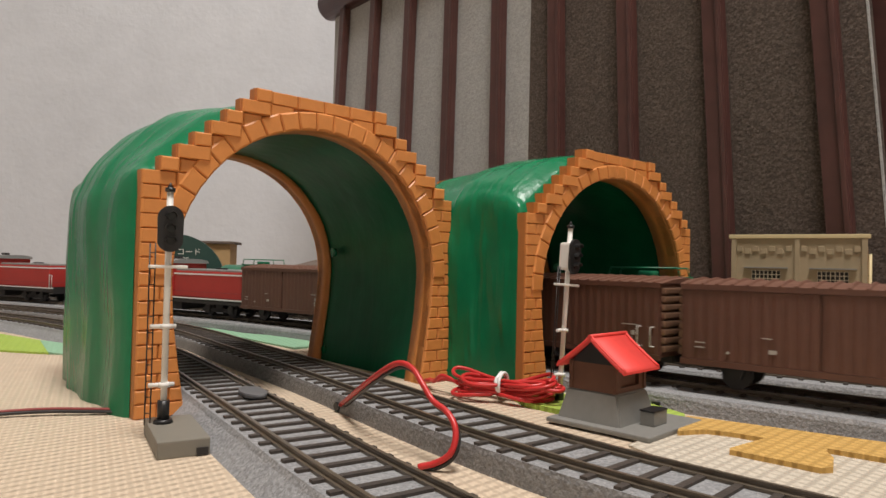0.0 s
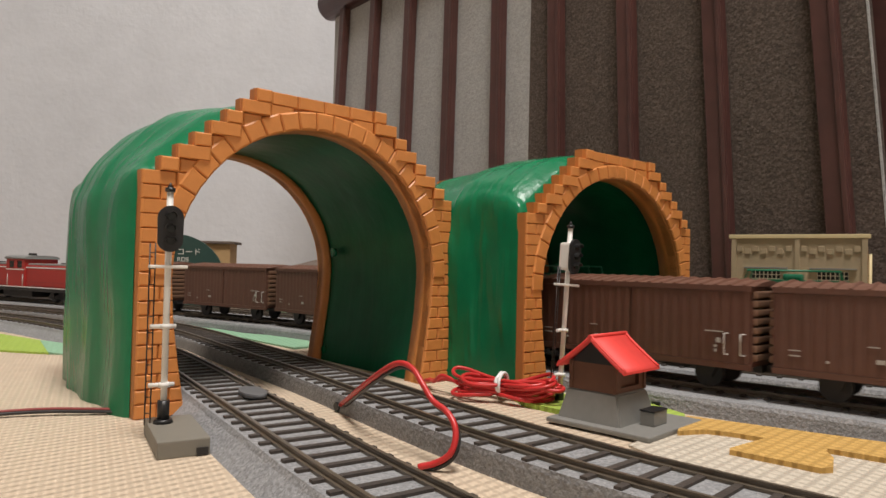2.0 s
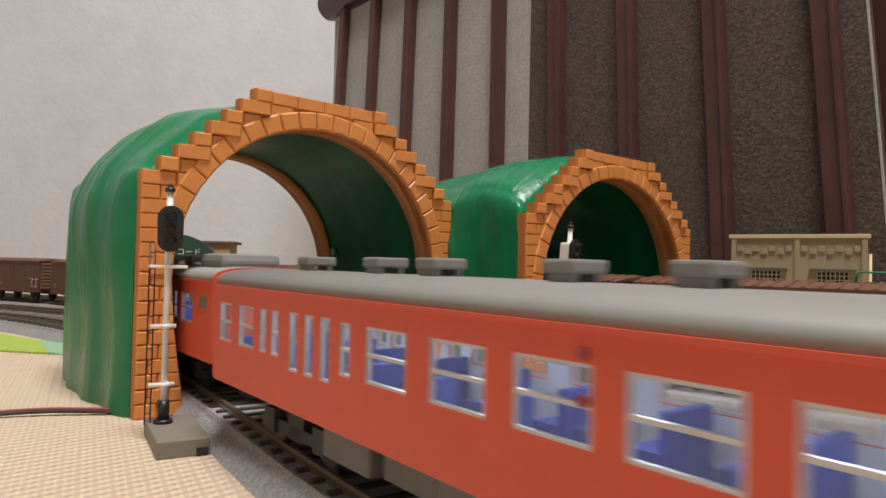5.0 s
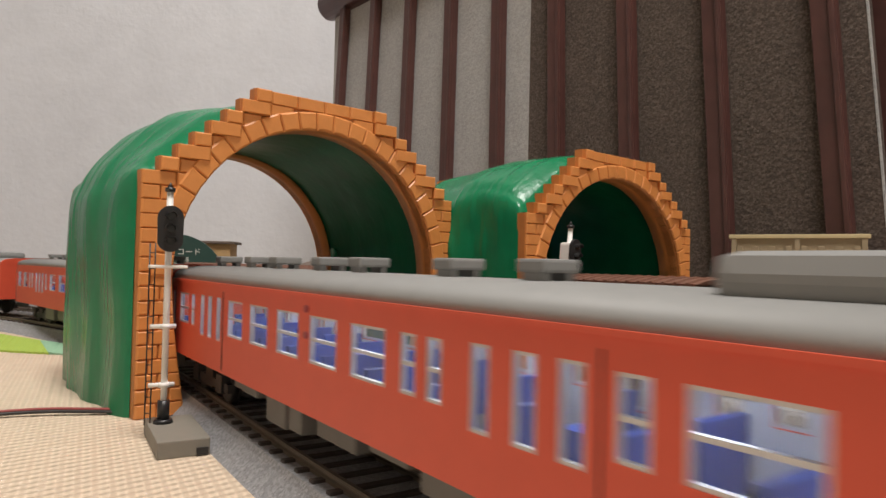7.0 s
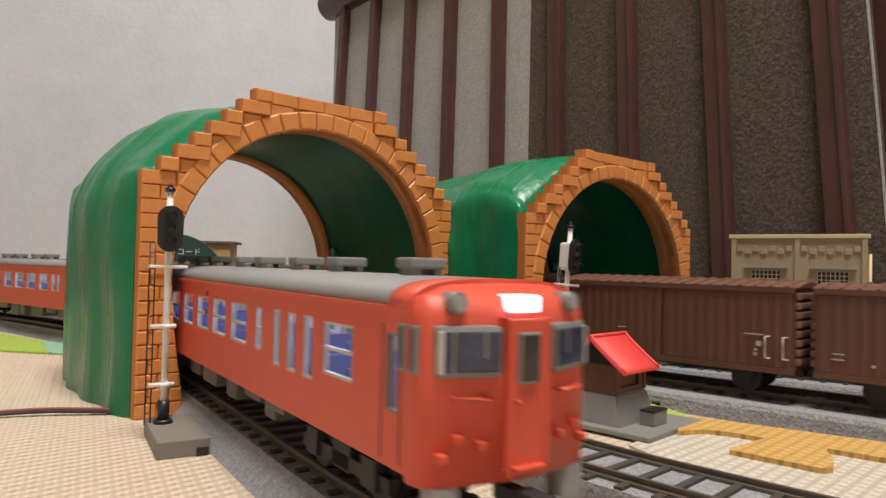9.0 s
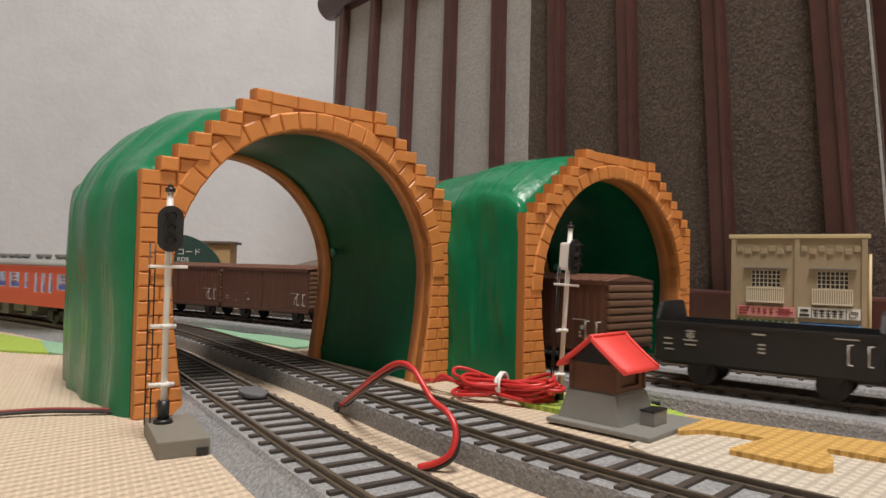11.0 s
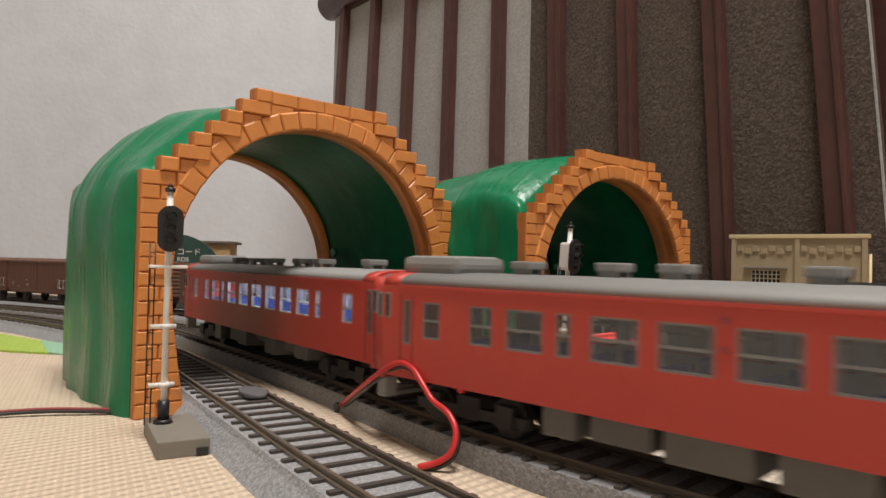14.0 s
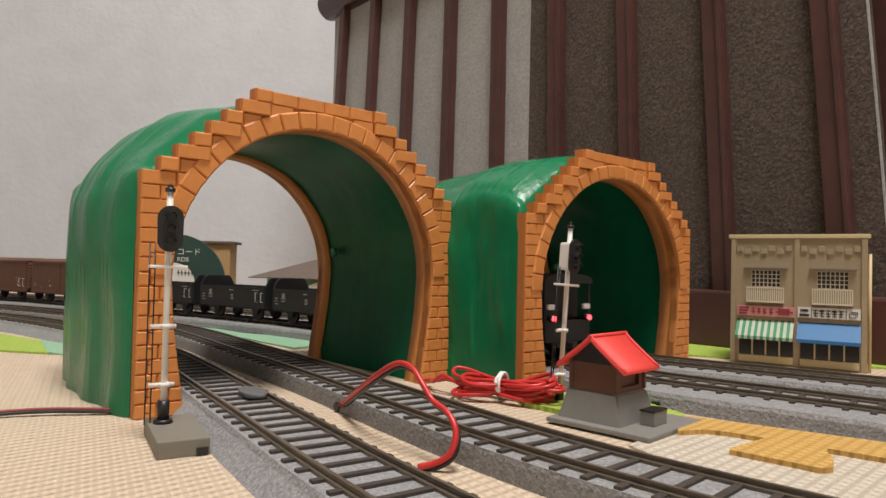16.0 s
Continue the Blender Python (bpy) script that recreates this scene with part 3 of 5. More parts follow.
def bogie(car, x, material, wheelbase=0.026, r=0.0052):
    b = box(x - wheelbase * 0.75, x + wheelbase * 0.75, 0.0095, 0.0115, 0.0035, 0.0062)
    quad_box(b, x - wheelbase * 0.75, x + wheelbase * 0.75, -0.0115, -0.0095, 0.0035, 0.0062)
    quad_box(b, x - 0.004, x + 0.004, -0.0115, 0.0115, 0.003, 0.009)
    for k in (-1, 1):
        for y in (-0.0115, 0.0095):
            quad_box(b, x + k * wheelbase / 2 - 0.0028, x + k * wheelbase / 2 + 0.0028, y - 0.0008, y + 0.0028, 0.003, 0.0085)
    frame_ = part("bogie", b, material, car)
    for k in (-1, 1):
        for y in (-0.0085, 0.0085):
            bm = bmesh.new()
            xx = x + k * wheelbase / 2
            s = 1 if y > 0 else -1
            rod(bm, (xx, y - 0.0012, r), (xx, y + 0.0012, r), r, 22)
            rod(bm, (xx, y - s * 0.0016, r), (xx, y - s * 0.0010, r), r + 0.0007, 22)
            part("wheel", bm, M["under_black"], frame_)


def roof_mesh(bm, x0, x1, w, z0, zt, n=14):
    rows = []
    xs = [x0, x1]
    for x in xs:
        row = []
        for i in range(n + 1):
            a = math.pi * i / n
            c, s = math.cos(a), math.sin(a)
            y = w * (abs(c) ** 0.75) * (1 if c >= 0 else -1)
            row.append(bm.verts.new((x, y, z0 + (zt - z0) * s ** 0.62 if s > 1e-6 else z0)))
        rows.append(row)
    for a, b in zip(rows, rows[1:]):
        for i in range(n):
            f = bm.faces.new((a[i], a[i + 1], b[i + 1], b[i]))
            f.smooth = True
        bm.faces.new((a[0], b[0], b[n], a[n]))
    bm.faces.new(rows[0][::-1]), bm.faces.new(rows[-1])


def cab(car, x, d, paint, zc, zt, sill, lit):
    """Driver's end at x, looking along d."""
    w = 0.018
    body = new("cab_end")
    body.parent = car
    body.matrix_basis = pose(x, 0, 0, 0, 0, 0 if d > 0 else 180) @ Matrix.Diagonal((1.35, 0.9444, 1, 1))
    # rounded front: outline seen from above, pushed up
    bm = bmesh.new()
    plan = [(0.0, -w), (0.0014, -w), (0.0027, -w + 0.0006), (0.0036, -w + 0.0022), (0.0046, -w + 0.0070), (0.0054, -0.0045), (0.0057, 0.0), (0.0054, 0.0045), (0.0046, w - 0.0070), (0.0036, w - 0.0022), (0.0027, w - 0.0006), (0.0014, w), (0.0, w)]
    levels = [(sill - 0.001, 1.0, 1.0), (sill + 0.014, 1.0, 1.0), (zc - 0.006, 0.93, 1.0), (zc - 0.001, 0.84, 0.99), (zc + 0.002, 0.7, 0.96), (zt - 0.0022, 0.4, 0.82), (zt - 0.0005, 0.05, 0.6)]
    rows = [[bm.verts.new((px * kx - 0.0005, py * ky, z)) for px, py in plan] for z, kx, ky in levels]
    for a, b in zip(rows, rows[1:]):
        for i in range(len(plan) - 1):
            f = bm.faces.new((a[i], a[i + 1], b[i + 1], b[i]))
            f.smooth = True
    for r in (rows[0], rows[-1]):
        bm.faces.new(r)
    bm.faces.new([r[0] for r in rows] + [r[-1] for r in reversed(rows)])
    part("nose", bm, paint, body)
    fx = 0.0050
    zwin0, zwin1 = zc - 0.0096, zc - 0.0024
    for s in (-1, 1):
        # windscreen turned back round the corner, with a slim frame and two bars
        turn = pose(0.0045, s * 0.0108, 0, 0, 0, s * 14)
        fr = part("windscreen_frame", box(-0.0030, 0.0003, -0.0054, 0.0054, zwin0 - 0.0003, zwin1 + 0.0003, bevel=0.0008, m=turn), M["windscreen_grey"], body, "dull silver windscreen frame")
        for a, b in ((-0.0049, -0.0028), (-0.0024, 0.0049)):
            a, b = (a, b) if s < 0 else (-b, -a)
            part("windscreen", box(-0.0003, 0.0005, a, b, zwin0 + 0.0006, zwin1 - 0.0006, bevel=0.0003, m=turn), M["cab_glass"], fr, "dark blue glass windscreen")
        part("pillar", box(-0.0006, 0.0007, s * 0.0047 - 0.0005, s * 0.0047 + 0.0005, zwin0 + 0.0004, zwin1 - 0.0004, bevel=0.0003, m=turn), M["frame_silver"], fr, "bright silver corner pillar")
        part("wiper", box(0.0005, 0.0008, -0.0022 * s - 0.0002, -0.0022 * s + 0.0002, zwin0 + 0.0028, zwin1 - 0.0004, m=turn), M["windscreen_grey"], fr)
        # two narrow panes side by side where the flank turns into the nose
        for a, b, yy in ((-0.0022, -0.0006, w), (0.0004, 0.0018, w - 0.0001)):
            bm = box(a, b, s * yy - 0.0005, s * yy + 0.0003, zwin0 + 0.0002, zwin1 + 0.0002, bevel=0.0002)
            q = part("quarter_window", bm, M["windscreen_grey"], body, "narrow corner window in a dull frame")
            part("pane", box(a + 0.0003, b - 0.0003, s * yy - 0.0005, s * yy + 0.0004, zwin0 + 0.0007, zwin1 - 0.0003), M["dark_glass"], q)
        lz = zc + 0.0012
        bm = bmesh.new()
        rod(bm, (0.0010, s * 0.0122, lz), (0.0038, s * 0.0122, lz), 0.0017, 16)
        hl = part("headlamp", bm, M["windscreen_grey"], body, "dull silver headlamp rim")
        bm = bmesh.new()
        rod(bm, (0.0036, s * 0.0122, lz), (0.0041, s * 0.0122, lz), 0.00125, 16)
        part("lens", bm, M["lamp_on"] if lit > 1 else M["lamp_glass"], hl, "lit headlamp lens" if lit > 1 else "unlit headlamp lens")
        bm = bmesh.new()
        tube(bm, [(0.0045, s * 0.0078, sill + 0.0122), (0.0056, s * 0.0078, sill + 0.0122), (0.0047, s * 0.0132, sill + 0.0122), (0.0036, s * 0.0132, sill + 0.0122)], 0.0004, 6)
        part("hand_rail", bm, paint, body)
        for k, (yy, zz) in enumerate(((0.0085, 0.005), (0.0125, 0.0062), (0.0150, 0.0035))):
            px = fx - 0.14 * (yy - 0.006)
            bm = box(px - 0.0014, px + 0.0006, s * yy - 0.0008, s * yy + 0.0008, sill + zz - 0.0007, sill + zz + 0.0007, bevel=0.0003)
            part("jumper_socket", bm, paint, body)
        bm = box(0.0040, 0.0058, s * 0.0040 - 0.0003, s * 0.0045 + 0.0003, sill + 0.001, zc - 0.001, bevel=0.0002)
        part("door_post", bm, paint, body)
        bm = box(0.0005, 0.0036, s * 0.0134 - 0.0027, s * 0.0134 + 0.0027, sill - 0.0074, sill - 0.0009, bevel=0.0009)
        part("plough_plate", bm, M["plough"], body)
    part("gangway_door", box(0.0040, 0.00565, -0.0040, 0.0040, sill - 0.0004, zc - 0.0012, bevel=0.0003), paint, body)
    part("step_plate", box(0.0050, 0.0066, -0.0032, 0.0032, sill + 0.0008, sill + 0.0014, bevel=0.0002), paint, body)
    part("door_knob", box(0.0052, 0.0063, -0.0027, -0.0019, sill + 0.0108, sill + 0.0115, bevel=0.0002), paint, body)
    part("window_rim", box(0.0045, 0.0061, -0.0023, 0.0023, zwin0 - 0.0016, zwin1 - 0.0008, bevel=0.0004), M["windscreen_grey"], body)
    bm = box(0.0048, 0.00625, -0.0019, 0.0019, zwin0 - 0.0012, zwin1 - 0.0012, bevel=0.0003)
    part("gangway_window", bm, M["dark_glass"], body, "dark window in the gangway door")
    part("plough_bar", box(0.0012, 0.0036, -0.0115, 0.0115, sill - 0.0076, sill - 0.0060, bevel=0.0006), M["plough"], body)
    bm = box(0.0020, 0.0054, -0.0030, 0.0030, zc - 0.0003, zc + 0.0025, bevel=0.0006)
    part("sign_box", bm, M["sign_on"] if lit else M["inner"], body, "lit white destination box" if lit else "plain destination box")
    bm = box(0.005, 0.010, -0.0018, 0.0018, 0.0065, 0.0095, bevel=0.0005)
    part("coupler", bm, M["under_black"], body)
    return body


def railcar(L, paint, windows, doors, zc, zt, sill, cab_front, cab_back, lights, lit_inside, cooler, vents, label, cool_h=0.0060, grille=False):
    """Diesel railcar; windows and doors as (x0, x1) in millimetres."""
    car = thing("railcar", label, "model train", group="railcars")
    w, h = 0.0170, L / 2
    wz0, wz1 = zc - 0.0142, zc - 0.0042
    holes = [(a / 1000, b / 1000, wz0, wz1) for a, b in windows] + [(a / 1000, b / 1000, wz0 - 0.0022, wz1 + 0.0003) for a, b in doors]
    holes.sort()
    x0, x1 = (-h + 0.006 if cab_back else -h), (h - 0.006 if cab_front else h)
    for s in (-1, 1):
        bm = bmesh.new()
        holes_panel(bm, x0, x1, sill, zc, holes, *((w - 0.0012, w) if s > 0 else (-w, -w + 0.0012)))
        side = part("side", bm, paint, car)
        bm = bmesh.new()
        holes_panel(bm, x0 + 0.0005, x1 - 0.0005, sill + 0.0012, zc - 0.0011, [(a - 0.0002, b + 0.0002, c - 0.0002, d + 0.0002) for a, b, c, d in holes], *((w - 0.0017, w - 0.0014) if s > 0 else (-w + 0.0014, -w + 0.0017)))
        part("inner_wall", bm, M["inner"], side, "pale inner wall")
        bm = box(x0 + (0.007 if cab_back else 0), x1 - (0.007 if cab_front else 0), *((w - 0.0002, w + 0.0005) if s > 0 else (-w - 0.0005, -w + 0.0002)), zc - 0.0005, zc + 0.0003)
        part("gutter", bm, paint, car)
        for k, (a, b, c, d) in enumerate(holes):
            y = s * (w - 0.0007)
            tall = c < wz0 - 0.001
            fr = bmesh.new()
            t = 0.0005
            for bb in ((a, a + t, c, d), (b - t, b, c, d), (a + t, b - t, c, c + t), (a + t, b - t, d - t, d)) + (() if tall else ((a + t, b - t, (c + d) / 2 - 0.0003, (c + d) / 2 + 0.0003),)):
                quad_box(fr, bb[0], bb[1], y - 0.0004, y + 0.0005, bb[2], bb[3])
            at_cab = b - a < 0.0045 and ((cab_back and a < x0 + 0.016) or (cab_front and b > x1 - 0.016))
            # black strips on the cab door's seams paint its recess shadow
            if at_cab:
                for xx in (a - 0.0010, b + 0.0010):
                    part("door_seam", box(xx - 0.00012, xx + 0.00012, s * w - 0.0002, s * w + 0.0001, sill + 0.001, zc - 0.0025), M["under_black"], side)
            # unlit cars get duller silver frames, so their dimness is in the colour
            frame_ = part("window_frame", fr, M["frame_silver" if lit_inside and not at_cab else "windscreen_grey"], side)
            bm = box(a + t, b - t, y - 0.0001, y + 0.0001, c + t, d - t)
            o = part("pane", bm, M["pane"], frame_)
            o.visible_shadow = False
        # small round red-brown marks on the flank, not lamps
        for zz in (zc - 0.0030, zc - 0.0085):
            bm = bmesh.new()
            rod(bm, (-0.0028 if lit_inside else 0.0045, s * (w - 0.0002), zz), (-0.0028 if lit_inside else 0.0045, s * (w + 0.0005), zz), 0.0008, 12)
            part("side_lamp", bm, M["ink_red"], side)
        for a, b in [q for q in doors[1:] if abs(q[0]) < 60 and q[0] - 9 > doors[doors.index(q) - 1][1]] + [q for q in doors[:1] if abs(q[0]) < 90]:
            bm = box(a / 1000 - 0.0026, a / 1000 - 0.0023, *((w - 0.0002, w + 0.0002) if s > 0 else (-w - 0.0002, -w + 0.0002)), sill + 0.001, zc - 0.002)
            part("door_seam", bm, M["under_black"], side)
    bm = bmesh.new()
    g0, g1 = x0 + (0.007 if cab_back else 0), x1 - (0.007 if cab_front else 0)
    roof_mesh(bm, g0, g1, w, zc, zt)
    roof = part("roof", bm, M["car_grey"], car, "matt grey roof")
    for a, b in ((x0, g0), (g1, x1)):
        if b - a > 0.001:
            bm = bmesh.new()
            roof_mesh(bm, a, b, w, zc, zt)
            part("cab_roof", bm, paint, car, "roof end in the body colour")
    bm = box(x0, x1, -w + 0.0013, w - 0.0013, sill, sill + 0.0012)
    part("floor_plate", bm, M["under_grey"], car)
    bm = box(x0 + 0.001, x1 - 0.001, -w + 0.0016, w - 0.0016, zc - 0.0010, zc - 0.0004)
    part("inner_ceiling", bm, M["inner"], car)
    if lit_inside:
        bm = bmesh.new()
        for k in range(9):
            x = x0 + (x1 - x0) * (k + 0.5) / 9
            quad_box(bm, x - 0.006, x + 0.006, -0.0022, 0.0022, zc - 0.0020, zc - 0.0014)
        part("light_strip", bm, M["lit"], car, "lit white interior lamps")
    bm = bmesh.new()
    n = int((x1 - x0) / 0.019)
    for k in range(n):
        x = x0 + 0.012 + k * 0.019
        for s in (-1, 1):
            quad_box(bm, x - 0.0055, x - 0.0040, s * 0.0090 - 0.0055, s * 0.0090 + 0.0055, sill + 0.0012, sill + 0.0122)
            quad_box(bm, x - 0.0040, x + 0.0015, s * 0.0090 - 0.0055, s * 0.0090 + 0.0055, sill + 0.0012, sill + 0.0062)
    part("seats", bm, M["seat_blue"], car, "blue bench seats")
    for d, has in ((1, cab_front), (-1, cab_back)):
        if has:
            cab(car, x1 if d > 0 else x0, d, paint, zc, zt, sill, {"back": 2, "sign": 1}.get(lights, 0) if d < 0 else 0)
        else:
            e = x1 if d > 0 else x0
            bm = box(min(e, e + d * 0.0012), max(e, e + d * 0.0012), -w, w, sill, zc + 0.001, bevel=0.0004)
            part("end_wall", bm, paint, car)
            bm = bmesh.new()
            roof_mesh(bm, min(e, e + d * 0.0012), max(e, e + d * 0.0012), w, zc, zt)
            part("end_cap", bm, paint, car, "roof end in the body colour")
            for k in range(3):
                bm = box(min(e + d * (0.0012 + 0.0011 * k), e + d * (0.0021 + 0.0011 * k)), max(e + d * (0.0012 + 0.0011 * k), e + d * (0.0021 + 0.0011 * k)), -0.0056, 0.0056, sill + 0.001, zc - 0.003, bevel=0.0003)
                part("gangway_fold", bm, M["under_grey"], car, "dark grey gangway bellows")
    for x in vents:
        x /= 1000
        bm = bmesh.new()
        for k in (-1, 1):
            quad_box(bm, x - 0.0024, x + 0.0024, k * 0.0026 - 0.0008, k * 0.0026 + 0.0008, zt - 0.0008, zt + 0.0014)
        v = part("roof_vent", bm, M["car_grey"], car)
        bm = box(x - 0.0031, x + 0.0031, -0.0040, 0.0040, zt + 0.0012, zt + 0.0034, bevel=0.0005)
        part("hood", bm, M["car_grey"], v)
    if grille:
        for s in (-1, 1):
            part("side_grille", box(-0.1225, -0.1150, s * w - 0.0003, s * w + 0.0003, zc - 0.0085, zc - 0.0045, bevel=0.0002), M["under_grey"], car, "grey ventilation grille")
    for x in cooler:
        x /= 1000
        bm = box(x - 0.0114, x + 0.0114, -0.0105, 0.0105, zt - 0.0014, zt + cool_h, bevel=0.0024)
        part("cooler", bm, M["car_grey"], car, "large rounded grey roof cooler")
    rng = random.Random(int(L * 1e5) + len(vents))
    x = -h * 0.46
    while x < h * 0.46:
        l = rng.uniform(0.007, 0.02)
        z = rng.uniform(0.0035, 0.0080)
        y = rng.uniform(0.0105, 0.0150)
        bm = box(x, x + l, -y, y, z, sill + 0.0002, bevel=0.0006)
        part("equipment_box", bm, M["under_grey"], car)
        x += l + rng.uniform(0.002, 0.007)
    for k in (-1, 1):
        bogie(car, k * h * 0.68, M["under_black"])
        bm = box(k * (h + 0.001) - 0.006, k * (h + 0.001) + 0.006, -0.0014, 0.0014, 0.0065, 0.009, bevel=0.0003)
        part("draw_bar", bm, M["under_black"], car)
    return car


def chassis(car, L, axles):
    bm = box(-L / 2, L / 2, -0.007, 0.007, 0.0070, 0.0098)
    part("underframe", bm, M["under_black"], car)
    for x in axles:
        for s in (-1, 1):
            bm = box(x - 0.0045, x + 0.0045, s * 0.0110 - 0.0008, s * 0.0110 + 0.0008, 0.0040, 0.0100)
            v = [p for p in bm.verts if p.co.z < 0.005]
            for p in v:
                p.co.x = x + (p.co.x - x) * 0.45
            part("axle_guard", bm, M["under_black"], car)
            bm = bmesh.new()
            rod(bm, (x, s * 0.0085 - 0.0012, 0.0053), (x, s * 0.0085 + 0.0012, 0.0053), 0.0053, 22)
            part("wheel", bm, M["under_black"], car)
    for k in (-1, 1):
        bm = box(k * L / 2 - 0.003 + k * 0.0015, k * L / 2 + 0.003 + k * 0.0015, -0.0014, 0.0014, 0.0068, 0.0092)
        part("coupler", bm, M["under_black"], car)


def bars(car, rows, y, material=None):
    """Marks too small to read, as plain bars: x, z, width, height in millimetres."""
    for x, z, a, b in rows:
        bm = box((x - a / 2) / 1000, (x + a / 2) / 1000, y - 0.00012, y + 0.00012, (z - b / 2) / 1000, (z + b / 2) / 1000)
        part("marking", bm, material or M["marking"], car)


def handle_pair(car, x, z, h, y):
    for k in (0, 1):
        xx = x + k * 0.0058
        bm = bmesh.new()
        tube(bm, [(xx - 0.0010, y, z), (xx + 0.0002, y + 0.0010, z), (xx + 0.0002, y + 0.0010, z + h), (xx - 0.0010, y, z + h)], 0.00026, 6)
        part("handle", bm, M["handle"], car, "white grab handle")


def boxcar():
    L, w, z0, zc, zt = 0.0945, 0.0165, 0.0098, 0.0385, 0.0407
    car = thing("boxcar", "brown model railway boxcar with ribbed sliding doors", "model wagon", group="boxcars of the freight train")
    bm = box(-L / 2, L / 2, -w + 0.0006, w - 0.0006, z0, zc)
    part("body", bm, M["boxcar"], car)
    for s in (-1, 1):
        for k in range(2):
            a, b = (-L / 2 + 0.0006, -0.0006) if k == 0 else (0.0006, L / 2 - 0.0006)
            bm, line = bmesh.new(), [(a, s * (w - 0.0007)), (a, s * (w + 0.0003))]
            for i in range(12):
                x, q = a + (b - a) * (i + 0.5) / 12, (b - a) / 12
                line += [(x - q * 0.30, s * (w + 0.0003)), (x - q * 0.16, s * (w + 0.00045)), (x + q * 0.16, s * (w + 0.00045)), (x + q * 0.30, s * (w + 0.0003))]
            line += [(b, s * (w + 0.0003)), (b, s * (w - 0.0007))]
            lay = [[bm.verts.new((x, y, z)) for x, y in line] for z in (z0 + 0.001, zc - 0.0020)]
            bm.faces.new(lay[0]), bm.faces.new(lay[1])
            for i in range(len(line)):
                j = (i + 1) % len(line)
                bm.faces.new((lay[0][i], lay[0][j], lay[1][j], lay[1][i]))
            part("sliding_door", bm, M["boxcar"], car)
        bm = box(-L / 2, L / 2, s * w - 0.0009, s * w + 0.0009, zc - 0.0018, zc + 0.0002)
        part("top_rail", bm, M["boxcar"], car)
        bm = box(-L / 2, L / 2, s * w - 0.0007, s * w + 0.0007, z0 - 0.0012, z0 + 0.0009)
        part("sill", bm, M["boxcar"], car)
    bm = bmesh.new()
    outline = [(w + 0.0006, zc), (w * 0.55, zc + 0.0014), (0, zt), (-w * 0.55, zc + 0.0014), (-w - 0.0006, zc)]
    v0 = [bm.verts.new((-L / 2 - 0.0008, y, z)) for y, z in outline]
    v1 = [bm.verts.new((L / 2 + 0.0008, y, z)) for y, z in outline]
    for i in range(4):
        bm.faces.new((v0[i], v0[i + 1], v1[i + 1], v1[i]))
    bm.faces.new((v0[0], v1[0], v1[4], v0[4])), bm.faces.new(v0), bm.faces.new(v1)
    roof = part("roof", bm, M["boxcar_roof"], car)
    for i in range(18):
        x = -L / 2 + L * (i + 0.5) / 18
        bm = bmesh.new()
        for (ya, za), (yb, zb) in zip(outline, outline[1:]):
            a, b = Vector((x, ya, za)), Vector((x, yb, zb))
            vs = []
            for p in (a, b):
                for dx, dz in ((-0.0008, 0), (0.0008, 0), (0.0004, 0.0007), (-0.0004, 0.0007)):
                    vs.append(bm.verts.new((p.x + dx, p.y, p.z + dz)))
            for k in range(4):
                bm.faces.new((vs[k], vs[(k + 1) % 4], vs[4 + (k + 1) % 4], vs[4 + k]))
            bm.faces.new(vs[:4]), bm.faces.new(vs[4:])
        part("roof_rib", bm, M["boxcar_roof"], roof)
    for k in (-1, 1):
        for i in range(8):
            z = z0 + 0.002 + i * 0.0032
            bm = box(k * (L / 2 + 0.0004) - 0.0010, k * (L / 2 + 0.0004) + 0.0010, -w + 0.001, w - 0.001, z, z + 0.0026, bevel=0.0007)
            # end ribs are a lighter brown that paints the light on them
            part("end_rib", bm, M["boxcar_end"], car, "end rib in brown lightened as if lit")
    handle_pair(car, -L / 2 + 0.0032, z0 + 0.0040, 0.0076, w + 0.0006)
    bars(car, [(-34, 21.8, 7, 0.35), (-35.6, 18.6, 1.6, 1.8), (-34.6, 14.8, 0.9, 1.0), (-34.6, 16.4, 0.9, 0.9), (40, 17.2, 3.6, 0.4), (40, 15.4, 3.6, 0.4), (15, 15.8, 2.6, 1.4), (17, 20.4, 3.4, 0.35), (30, 14.2, 0.9, 0.9)], w + 0.00072)
    chassis(car, L, (-0.029, 0.029))
    return car


